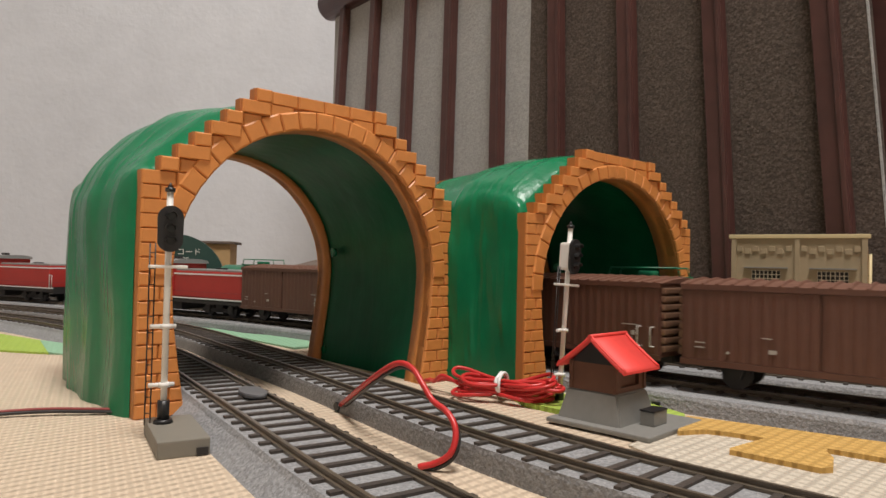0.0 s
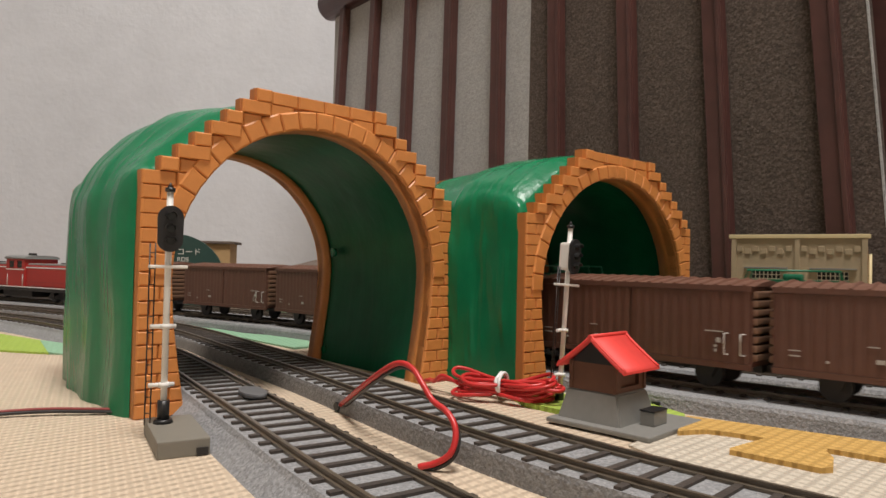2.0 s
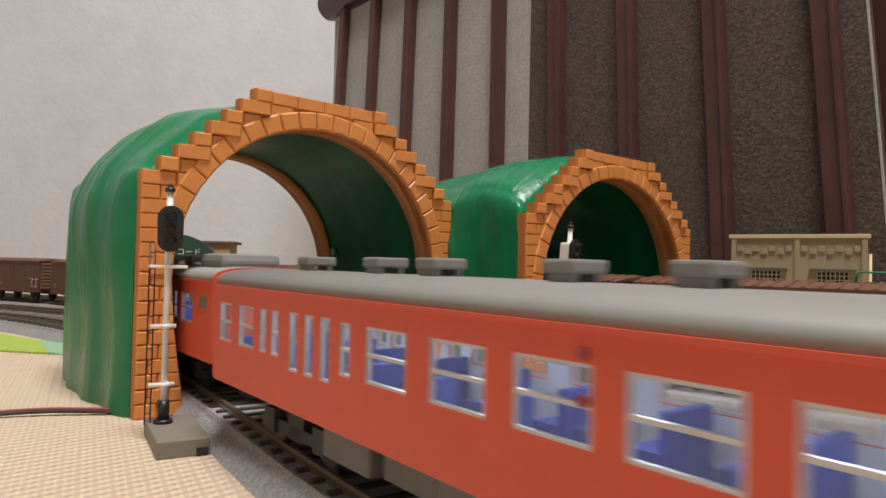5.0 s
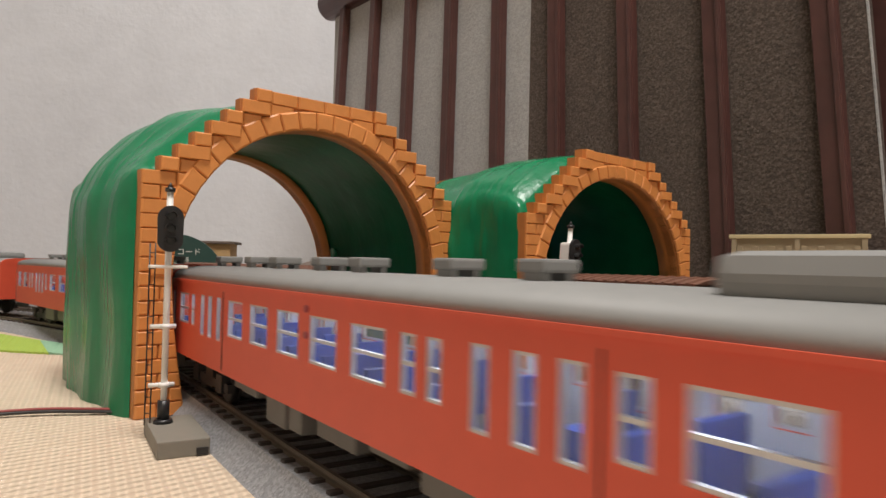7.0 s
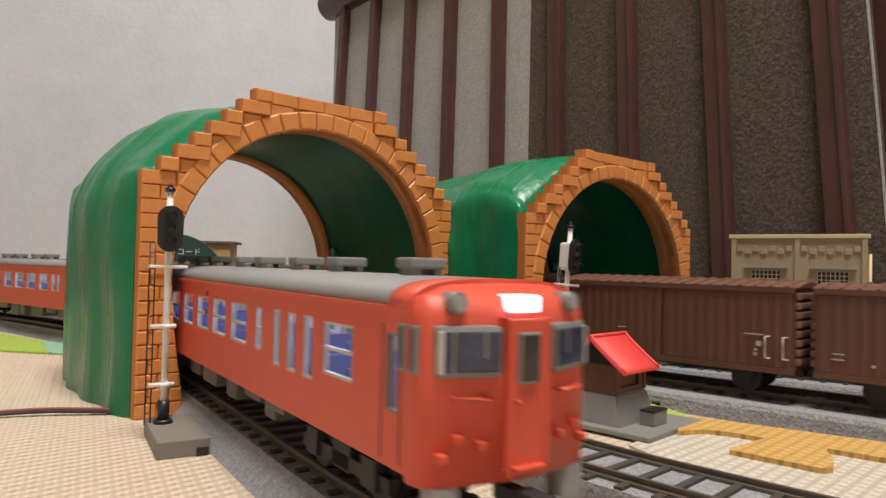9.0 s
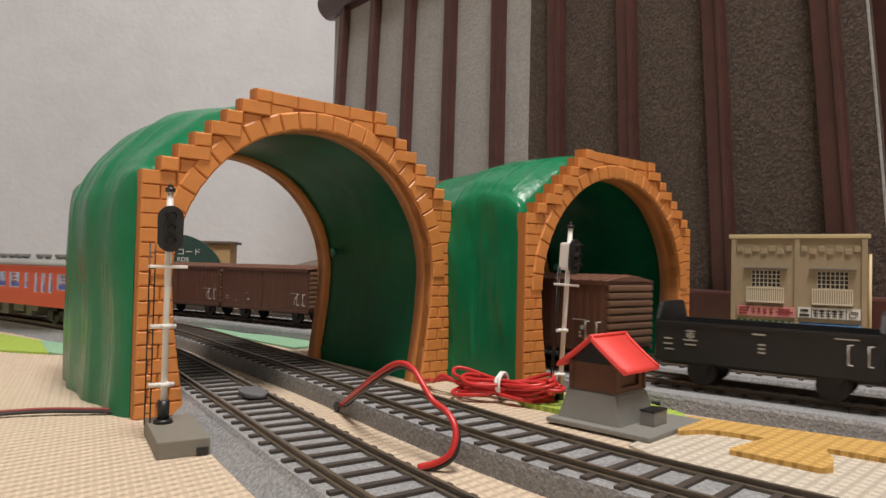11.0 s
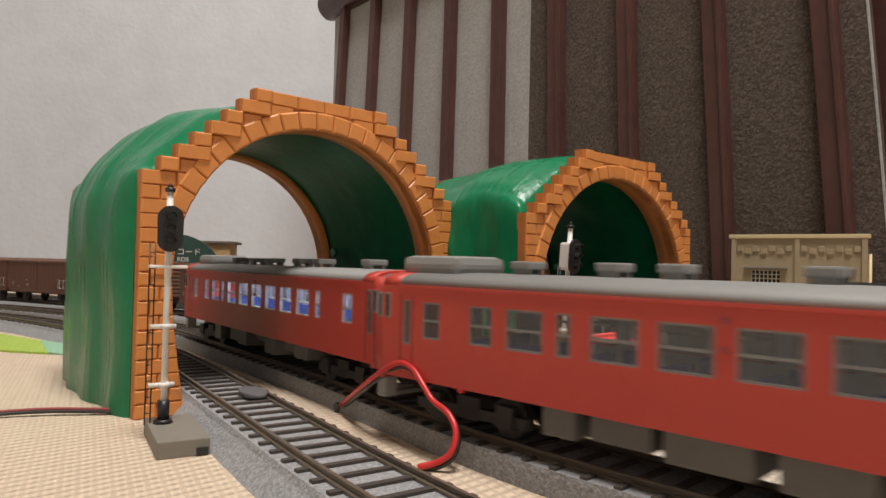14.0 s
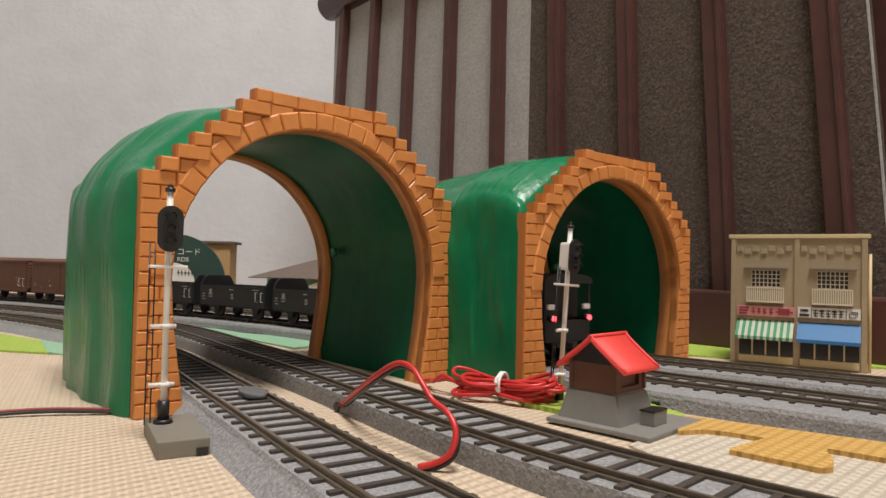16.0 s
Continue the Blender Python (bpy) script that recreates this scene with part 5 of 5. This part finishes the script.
    part("ridge", bm, M["hut_red"], t)
    # black triangles paint the shade inside the open roof ends
    for x in (-0.0100, 0.0100):
        bm = bmesh.new()
        prism(bm, [(-0.0085, 0.0232), (0.0095, 0.0232), (0.0008, 0.0314)], -0.0004, 0.0004, m=pose(x, 0, 0, 0, 0, 90))
        part("gable", bm, M["black_plastic"], t, "black sheet painting the shade under the open roof end")
    for o in t.children:
        if o.name.split(".")[0] != "base_plate":
            o.matrix_basis = shift @ pose(0, 0, -0.0012)
    part("bin", box(-0.0055, 0.0040, -0.0142, -0.0090, 0.0018, 0.0066, bevel=0.0003), M["hut_grey"], t)
    part("bin_lid", box(-0.0057, 0.0042, -0.0144, -0.0088, 0.0066, 0.0072, bevel=0.0002), M["black_plastic"], t)


hut()


# ---- wires ----
def smooth_line(pts, n=6):
    p = [Vector(q) / 1000 for q in pts]
    p = [2 * p[0] - p[1]] + p + [2 * p[-1] - p[-2]]
    out = []
    for i in range(1, len(p) - 2):
        for k in range(n):
            t = k / n
            a, b, c, d = p[i - 1:i + 3]
            out.append(0.5 * (2 * b + (c - a) * t + (2 * a - 5 * b + 4 * c - d) * t * t + (3 * b - 3 * c + d - a) * t ** 3))
    return out + [p[-2]]


def wires():
    t = thing("feeder_wire", "red wire arching out of the roadbed beside the track", "wire")
    arch = [(-34.7, 234.3, 6.3), (-24.4, 209.0, 17.6), (-17.2, 195.8, 24.6), (-11.8, 188.7, 28.3), (-7.7, 184.7, 27.5), (-4.7, 180.8, 24.0), (-1.9, 177.9, 20.3), (1.8, 174.0, 18.3), (3.9, 171.0, 15.6), (4.2, 169.1, 12.1), (2.7, 168.2, 8.7), (-0.8, 169.3, 6.2), (-5.0, 169.8, 5.0)]
    bm = bmesh.new()
    tube(bm, smooth_line(arch), 0.00082, 10)
    part("red_lead", bm, M["wire_red"], t)
    bm = bmesh.new()
    tube(bm, smooth_line([(x + 0.7, y + 0.5, max(z - 1.1, 4.6)) for x, y, z in arch]), 0.0007, 8)
    part("black_lead", bm, M["wire_black"], t)
    # black plug paints the dark inside of the wire's hole
    bm = bmesh.new()
    rod(bm, (-0.0362, 0.2335, 0.0060), (-0.030, 0.2385, 0.0060), 0.0015, 14)
    part("wire_hole", bm, M["black_plastic"], t)
    t = thing("feeder_wire", "red and black wire lying on the mat beside the tunnel", "wire", Matrix.Translation(EYE) @ Matrix.Scale(VIEW_SCALE, 4) @ Matrix.Translation(-EYE))
    for mat_, dz, dy, n in ((M["wire_dull"], 0.35, 0.5, "red_lead"), (M["wire_black"], -0.35, -0.5, "black_lead")):
        bm = bmesh.new()
        tube(bm, smooth_line([(-185, 215 + dy, 1.4 + dz), (-164, 225 + dy, 1.5 + dz), (-150, 232 + dy, 1.7 + dz), (-138, 236 + dy, 1.9 + dz), (-128, 238 + dy, 1.7 + dz), (-118, 239.5 + dy, 1.5 + dz), (-108, 241 + dy, 1.3 + dz)]), 0.00062, 8)
        part(n, bm, mat_, t)
    t = thing("wire_coil", "coiled red wire bundle held by a white tie", "wire", pose(0.028, 0.2775, 0.0022, 0, 0, -27))
    rng = random.Random(8)
    for i in range(7):
        a, b = 0.0235 + rng.uniform(-0.005, 0.003), rng.uniform(0.0042, 0.0085)
        off, z, ph = rng.uniform(-0.003, 0.003), 0.0010 + 0.0009 * i, rng.uniform(-0.5, 0.5)
        lift_r, lift_l, skew = rng.uniform(-0.001, 0.0045), rng.uniform(-0.001, 0.003), rng.uniform(-0.004, 0.004)
        pts = []
        for k in range(49):
            w = 2 * math.pi * k / 48 * 0.98 + ph
            c = math.cos(w)
            pinch = 0.30 + 0.70 * abs(c) ** 0.8
            y = b * math.sin(w) * pinch * 1.5 + skew * c * abs(c)
            lift = (lift_r if c > 0 else lift_l) * c * c * (1 + 0.7 * math.sin(w))
            pts.append((off + a * c, y, max(0.0, z + lift + 0.0006 * math.sin(3 * w + i))))
        bm = bmesh.new()
        tube(bm, pts, 0.00085, 8)
        part("loop", bm, M["wire_red"], t)
    for k, yy in ((-1, 0.0016), (1, -0.002)):
        bm = bmesh.new()
        tube(bm, [Vector(q) for q in smooth_line([(-20, yy * 1000, 3), (-30, yy * 1000 + 2, 5 + k), (-36, yy * 1000 + 5, 2.4), (-44, 12 + k * 2, 1.2)])], 0.00085, 8)
        part("loose_end", bm, M["wire_red"], t)
    bm = bmesh.new()
    ring = [(0.0 + 0.0004 * math.sin(4 * a), 0.0052 * math.cos(a), 0.0050 + 0.0048 * math.sin(a)) for a in [2 * math.pi * k / 20 for k in range(21)]]
    tube(bm, [(x - 0.003, y, z) for x, y, z in ring], 0.0007, 8)
    tube(bm, [(-0.0019, y, z) for x, y, z in ring], 0.0007, 8)
    part("tie", bm, M["tie_white"], t, "white twist tie")


wires()


# ---- small track fittings ----
def fittings():
    p, (d, n) = WAY_A.at(0.640), WAY_A.side(0.640)
    q = WAY_A.at(0.664) + n * 0.003
    yaw = math.degrees(math.atan2(d[1], d[0]))
    bm = bmesh.new()
    rod(bm, (0, 0, -0.0005), (0, 0, 0.0009), 0.0040, 24)
    for v in bm.verts:
        v.co.x *= 2.2
        v.co.y *= 1.0
    solo("uncoupler", bm, M["uncoupler"], "grey oval uncoupler plate between the rails", "track fitting", pose(q[0], q[1], 0.0118, 0, 0, yaw))

    # solid black block paints the dark of a notch in the roadbed
    p, (d, n) = WAY_C.at(1.058), WAY_C.side(1.058)
    q = p - n * 0.0250
    solo("roadbed_socket", box(-0.0016, 0.0016, -0.0010, 0.0010, 0.0042, 0.0068, bevel=0.0002), M["black_plastic"], "black block painting a dark notch at the foot of the roadbed", "track fitting", pose(q[0], q[1], 0, 0, 0, math.degrees(math.atan2(d[1], d[0]))))


fittings()


# ---- shops ----
def shop():
    t = thing("model_shop", "beige two-storey model shop with green and blue awnings", "model building", pose(0.1815, 0.419, 0.0, 0, 0, -32.8))
    W, Dp, Hh = 0.0722, 0.036, 0.077
    openings = [(0.0115, 0.0275, 0.0475, 0.0575), (0.0470, 0.0630, 0.0475, 0.0575), (0.0048, 0.0348, 0.0055, 0.0160), (0.0385, 0.0685, 0.0055, 0.0160)]
    bm = bmesh.new()
    upper, lower = openings[:2], openings[2:]
    holes_panel(bm, 0, W, 0.0, 0.030, lower, 0, 0.0015)
    holes_panel(bm, 0, W, 0.030, Hh, upper, 0, 0.0015)
    part("front_wall", bm, M["shop_wall"], t)
    part("side_wall", box(W - 0.0015, W, 0.0015, Dp, 0, Hh - 0.004), M["shop_side"], t, "tan side wall")
    part("side_wall", box(0, 0.0015, 0.0015, Dp, 0, Hh - 0.004), M["shop_side"], t, "tan side wall")
    part("back_wall", box(0, W, Dp, Dp + 0.0015, 0, Hh - 0.006), M["shop_wall"], t)
    part("roof", box(0.0015, W - 0.0015, 0.0015, Dp, Hh - 0.008, Hh - 0.0065), M["shop_wall"], t)
    part("coping", box(-0.0015, W + 0.0015, -0.0014, 0.0026, Hh, Hh + 0.0024, bevel=0.0003), M["shop_cream"], t)
    for x in (0.0, 0.0352, W - 0.0028):
        part("pilaster", box(x, x + 0.0028, -0.0011, 0, 0, Hh), M["shop_wall"], t)
    for b in range(2):
        x0, n = (0.0032, 7) if b == 0 else (0.0385, 7)
        for k in range(n):
            x = x0 + k * 0.0045
            part("cornice_block", box(x, x + 0.0034, -0.0009, 0, 0.0690 - (0.0016 if k % 2 else 0), 0.0722 - (0.0016 if k % 2 else 0), bevel=0.0002), M["shop_wall"], t)
    for a, b, c, d in upper:
        w = part("window", box(a, b, 0.0010, 0.0014, c, d), M["dark_glass"], t, "dark lattice window")
        bm = bmesh.new()
        for k in range(8):
            x = a + (b - a) * k / 7
            quad_box(bm, x - 0.00022, x + 0.00022, 0.0004, 0.0010, c, d)
        for k in range(5):
            z = c + (d - c) * k / 4
            quad_box(bm, a, b, 0.00035, 0.0009, z - 0.00022, z + 0.00022)
        part("lattice", bm, M["shop_white"], w)
        part("awning_strip", box(a - 0.004, b + 0.004, -0.0022, 0, d + 0.0012, d + 0.0020), M["hut_grey"], t)
        bal = part("balcony", box(a - 0.0022, b + 0.0022, -0.0030, 0, c - 0.0095, c - 0.0087), M["shop_white"], t, "cream slatted balcony")
        for z in (c - 0.0006,):
            part("hand_rail", box(a - 0.0024, b + 0.0024, -0.0032, -0.0024, z - 0.0003, z + 0.0004), M["shop_white"], bal)
        n = 18
        for k in range(n):
            x = a - 0.0020 + (b - a + 0.0040) * k / (n - 1)
            part("slat", box(x - 0.00026, x + 0.00026, -0.0030, -0.0025, c - 0.0088, c - 0.0008), M["shop_white"], bal)
    for (a, b, c, d), n in zip(lower, (4, 4)):
        w = part("shop_window", box(a, b, 0.0010, 0.0014, c, d), M["dark_glass"], t, "dark shop window")
        for k in range(1, n):
            x = a + (b - a) * k / n
            part("mullion", box(x - 0.0004, x + 0.0004, 0.0002, 0.0010, c, d), M["shop_cream"], w)
        part("window_sill", box(a, b, -0.0008, 0.0004, c - 0.0042, c - 0.0002), M["shop_cream"], t, "cream panel below the shop window")
    # awnings
    for i, (a, b) in enumerate(((0.0038, 0.0352), (0.0372, 0.0692))):
        top, bot, out = 0.0272, 0.0178, 0.0095
        n = 18 if i == 0 else 1
        aw = new("awning")
        aw.parent = t
        tagged(aw, "green and white striped awning" if i == 0 else "plain blue awning")
        for k in range(n):
            x0, x1 = a + (b - a) * k / n, a + (b - a) * (k + 1) / n
            bm = bmesh.new()
            v = [bm.verts.new(p) for p in ((x0, 0, top), (x1, 0, top), (x1, -out, bot), (x0, -out, bot), (x1, -out, bot - 0.002), (x0, -out, bot - 0.002), (x0, 0, top - 0.0008), (x1, 0, top - 0.0008), (x1, -out + 0.0007, bot - 0.002), (x0, -out + 0.0007, bot - 0.002))]
            for f in ((0, 1, 2, 3), (3, 2, 4, 5), (6, 7, 8, 9), (0, 3, 5, 9, 6), (1, 7, 8, 4, 2), (5, 4, 8, 9), (0, 6, 7, 1)):
                bm.faces.new([v[j] for j in f])
            part("stripe" if n > 1 else "cloth", bm, M["awning_blue"] if i else (M["awning_white"] if k % 2 else M["awning_green"]), aw)
    s1 = part("sign", box(0.0040, 0.0358, -0.0018, -0.0003, 0.0295, 0.0357), M["sign_pink"], t, "pink sign with dark strokes and a dark shape")
    s2 = part("sign", box(0.0372, 0.0690, -0.0018, -0.0003, 0.0300, 0.0362), M["sign_white"], t, "white sign with dark strokes and a cube")
    def stroke(par, x0, x1, z0, z1, ink):
        part("stroke", box(x0, x1, -0.0021, -0.0018, z0, z1), M[ink], par)
    for k in range(3):
        stroke(s1, 0.0050, 0.0095 + 0.0006 * k, 0.0305 + k * 0.0017, 0.0314 + k * 0.0017, "ink_red")
    for x in (0.0118, 0.0150, 0.0182, 0.0218):
        stroke(s1, x, x + 0.0024, 0.0318, 0.0323, "ink_red"), stroke(s1, x + 0.0009, x + 0.0014, 0.0308, 0.0345, "ink_red"), stroke(s1, x + 0.0002, x + 0.0022, 0.0334, 0.0338, "ink_red")
    stroke(s1, 0.0268, 0.0330, 0.0308, 0.0346, "ink_red"), stroke(s1, 0.0255, 0.0348, 0.0322, 0.0330, "ink_red")
    for x in (0.0442, 0.0618):
        stroke(s2, x, x + 0.0003, 0.0302, 0.0360, "ink")
    stroke(s2, 0.0382, 0.0432, 0.0308, 0.0322, "ink"), stroke(s2, 0.0386, 0.0428, 0.0335, 0.0350, "ink")
    for k in range(5):
        x = 0.0453 + k * 0.0032
        stroke(s2, x, x + 0.0026, 0.0343 - 0.0004 * (k % 2), 0.0348, "ink"), stroke(s2, x + 0.0010, x + 0.0015, 0.0310, 0.0350, "ink"), stroke(s2, x + 0.0001, x + 0.0025, 0.0326, 0.0331, "ink"), stroke(s2, x + 0.0002, x + 0.0024, 0.0312, 0.0316, "ink")
    for x0, x1, z0, z1 in ((0.0634, 0.0668, 0.0312, 0.0315), (0.0634, 0.0668, 0.0333, 0.0336), (0.0634, 0.0637, 0.0312, 0.0336), (0.0665, 0.0668, 0.0312, 0.0336), (0.0642, 0.0676, 0.0343, 0.0346), (0.0673, 0.0676, 0.0322, 0.0346)):
        stroke(s2, x0, x1, z0, z1, "ink")
    bm = bmesh.new()
    rod(bm, (W + 0.0012, 0.003, 0.0), (W + 0.0012, 0.003, 0.068), 0.0009, 10)
    part("drain_pipe", bm, M["shop_cream"], t)
    part("meter_box", box(W, W + 0.002, 0.010, 0.015, 0.016, 0.026, bevel=0.0004), M["shop_cream"], t)


shop()


# ---- far model buildings beyond the curve ----
def arch_sign():
    t = thing("arch_roof_store", "dark green arched store front with white lettering", "model building", pose(-0.2960, 0.7350, 0.0, 0, 0, 10))
    R, r, zc = 0.0545, 0.0225, 0.0295
    bm = bmesh.new()
    out = [(R * math.cos(math.pi * k / 32), zc + R * math.sin(math.pi * k / 32)) for k in range(33)]
    prism(bm, out, 0, 0.006)
    a = part("arch_board", bm, M["dark_green"], t, "dark green half-round board")
    bm = bmesh.new()
    prism(bm, [(r * math.cos(math.pi * k / 24), zc + r * math.sin(math.pi * k / 24)) for k in range(25)], -0.0012, 0.0)
    part("inner_board", bm, M["sign_white"], a, "white half-round inner board")
    part("base_wall", box(-R, R, 0, 0.006, 0, zc), M["dark_green"], t)
    text("lettering", "\u30b3\u30fc\u30c9", 0.0085, M["sign_white"], a, pose(0.0155, -0.0006, zc + 0.0345, 90, 0, 0))
    text("lettering", "RDS", 0.0070, M["sign_white"], a, pose(0.0095, -0.0014, zc + 0.0262, 90, 0, 0))
    for k in range(5):
        x = 0.004 + k * 0.0036
        part("stroke", box(x, x + 0.0026, -0.0016, -0.0012, zc + 0.0110, zc + 0.0122), M["ink"], a)
        part("stroke", box(x + 0.0008, x + 0.0016, -0.0016, -0.0012, zc + 0.0085, zc + 0.0150), M["ink"], a)


def tan_house():
    t = thing("flat_roof_store", "tan flat-roofed model building behind the arched store", "model building", pose(-0.3010, 0.7900, 0, 0, 0, 6))
    part("wall", box(-0.03, 0.0475, 0, 0.04, 0, 0.0755), M["tan"], t)
    part("roof_slab", box(-0.034, 0.0525, -0.004, 0.044, 0.0755, 0.0785, bevel=0.0004), M["roof_brown"], t)


def hip_house():
    t = thing("hip_roof_house", "model house with brown hipped roof and mint walls", "model building", pose(-0.145, 0.745, 0, 0, 0, -8))
    part("wall", box(-0.048, 0.062, -0.012, 0.05, 0, 0.0385), M["mint_mat"], t, "mint green wall")
    bm = bmesh.new()
    e = [bm.verts.new(p) for p in ((-0.064, -0.026, 0.0385), (0.076, -0.026, 0.0385), (0.076, 0.064, 0.0385), (-0.064, 0.064, 0.0385), (-0.005, 0.019, 0.0585), (0.020, 0.019, 0.0585), (-0.064, -0.026, 0.0375), (0.076, -0.026, 0.0375), (0.076, 0.064, 0.0375), (-0.064, 0.064, 0.0375))]
    for f in ((0, 1, 5, 4), (1, 2, 5), (2, 3, 4, 5), (3, 0, 4), (6, 7, 1, 0), (7, 8, 2, 1), (8, 9, 3, 2), (9, 6, 0, 3), (9, 8, 7, 6)):
        bm.faces.new([e[i] for i in f])
    part("roof", bm, M["roof_brown"], t, "brown tiled hipped roof")
    bm = bmesh.new()
    prism(bm, [(-0.01, 0.024), (0.03, 0.024), (0.010, 0.0335)], -0.022, -0.012)
    part("porch", bm, M["sign_white"], t, "white gabled porch")
    part("window", box(-0.040, -0.020, -0.0125, -0.0119, 0.012, 0.030), M["dark_glass"], t)


arch_sign()
tan_house()
hip_house()


# ---- everything on the mats is scaled about the eye to fit the camera's view ----
def scale_to_view():
    k = Matrix.Translation(EYE) @ Matrix.Scale(VIEW_SCALE, 4) @ Matrix.Translation(-EYE)
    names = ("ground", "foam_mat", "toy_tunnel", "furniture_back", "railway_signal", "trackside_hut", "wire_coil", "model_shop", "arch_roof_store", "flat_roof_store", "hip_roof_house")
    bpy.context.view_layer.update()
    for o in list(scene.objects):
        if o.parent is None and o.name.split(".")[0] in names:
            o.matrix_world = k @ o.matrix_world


scale_to_view()


# ---- what moves ----
def ride(car, way, length, centre, step=0.5, hidden=None):
    """Key a car whose middle is at centre(t) along its way."""
    rows, t = [], 0.0
    while t < 16.0 + 1e-6:
        s = centre(t)
        if hidden:
            extra = 0.0
            for a, b, more in hidden:
                extra += more * min(max((s + extra - a) / (b - a), 0.0), 1.0)
            s += extra
        p, q = way.at(s - length * 0.34), way.at(s + length * 0.34)
        m, d = (p + q) / 2, q - p
        rows.append((t, pose(m[0], m[1], RAIL, 0, 0, math.degrees(math.atan2(d[1], d[0])))))
        t = round(t + step, 3)
    walk(car, rows)


def motions():
    for i, car in enumerate(cars_a):
        ride(car, WAY_A, LA, lambda t, i=i: float(np.interp(t, [0, 2.7, 3.0, 3.1, 3.6, 4.0, 4.1, 6.4, 7.2, 8.2, 9.0, 9.5, 11.8, 16.0], [-0.126, 0.3620, 0.4170, 0.4345, 0.5262, 0.5992, 0.6165, 0.9961, 1.1423, 1.3038, 1.4412, 1.533, 1.877, 2.54])) - 0.264 * i, 0.25, ((0.70, 0.92, 0.05),))
    for i, car in enumerate(cars_b):
        ride(car, WAY_B, LB, lambda t, i=i: float(np.interp(t, [0, 12.5, 13.0, 13.5, 14.0, 14.5, 15.6, 16.0], [2.92, 0.655, 0.563, 0.467, 0.3685, 0.277, 0.071, -0.004])) + 0.1095 + 0.2205 * i, 0.25, ((0.74, 0.86, 0.066),))
    # the freight train: tail of the ninth boxcar is at 1.018 at 10.38 s
    v = 0.0835
    gap = ((1.12, 1.30, 0.043), (1.48, 1.60, 0.055))
    tail0 = 1.018 - v * 10.38
    last = len(boxes_c) - 1
    for i, car in enumerate(boxes_c):
        ride(car, WAY_C, 0.0965, lambda t, i=i: tail0 + v * t + 0.0578 + 0.0996 * (last - i), hidden=gap)
    for i, car in enumerate(locos_c):
        ride(car, WAY_C, 0.206, lambda t, i=i: tail0 + v * t + 0.0996 * (last + 1) + 0.099 + 0.213 * (1 - i), hidden=gap)
    for i, car in enumerate(gondolas_c):
        ride(car, WAY_C, 0.077, lambda t, i=i: tail0 + v * t - 0.0439 - 0.0798 * i, hidden=gap)
    ride(van, WAY_C, 0.061, lambda t: tail0 + v * t - 0.0798 * 4 - 0.027, hidden=gap)
    for i, car in enumerate(tanks_d):
        ride(car, WAY_D, 0.108, lambda t, i=i: 1.0804 - 0.092 * t + 0.1165 * i)
    ride(flat_d, WAY_D, 0.108, lambda t: 1.0090 - 0.092 * (t - 9.0))


motions()
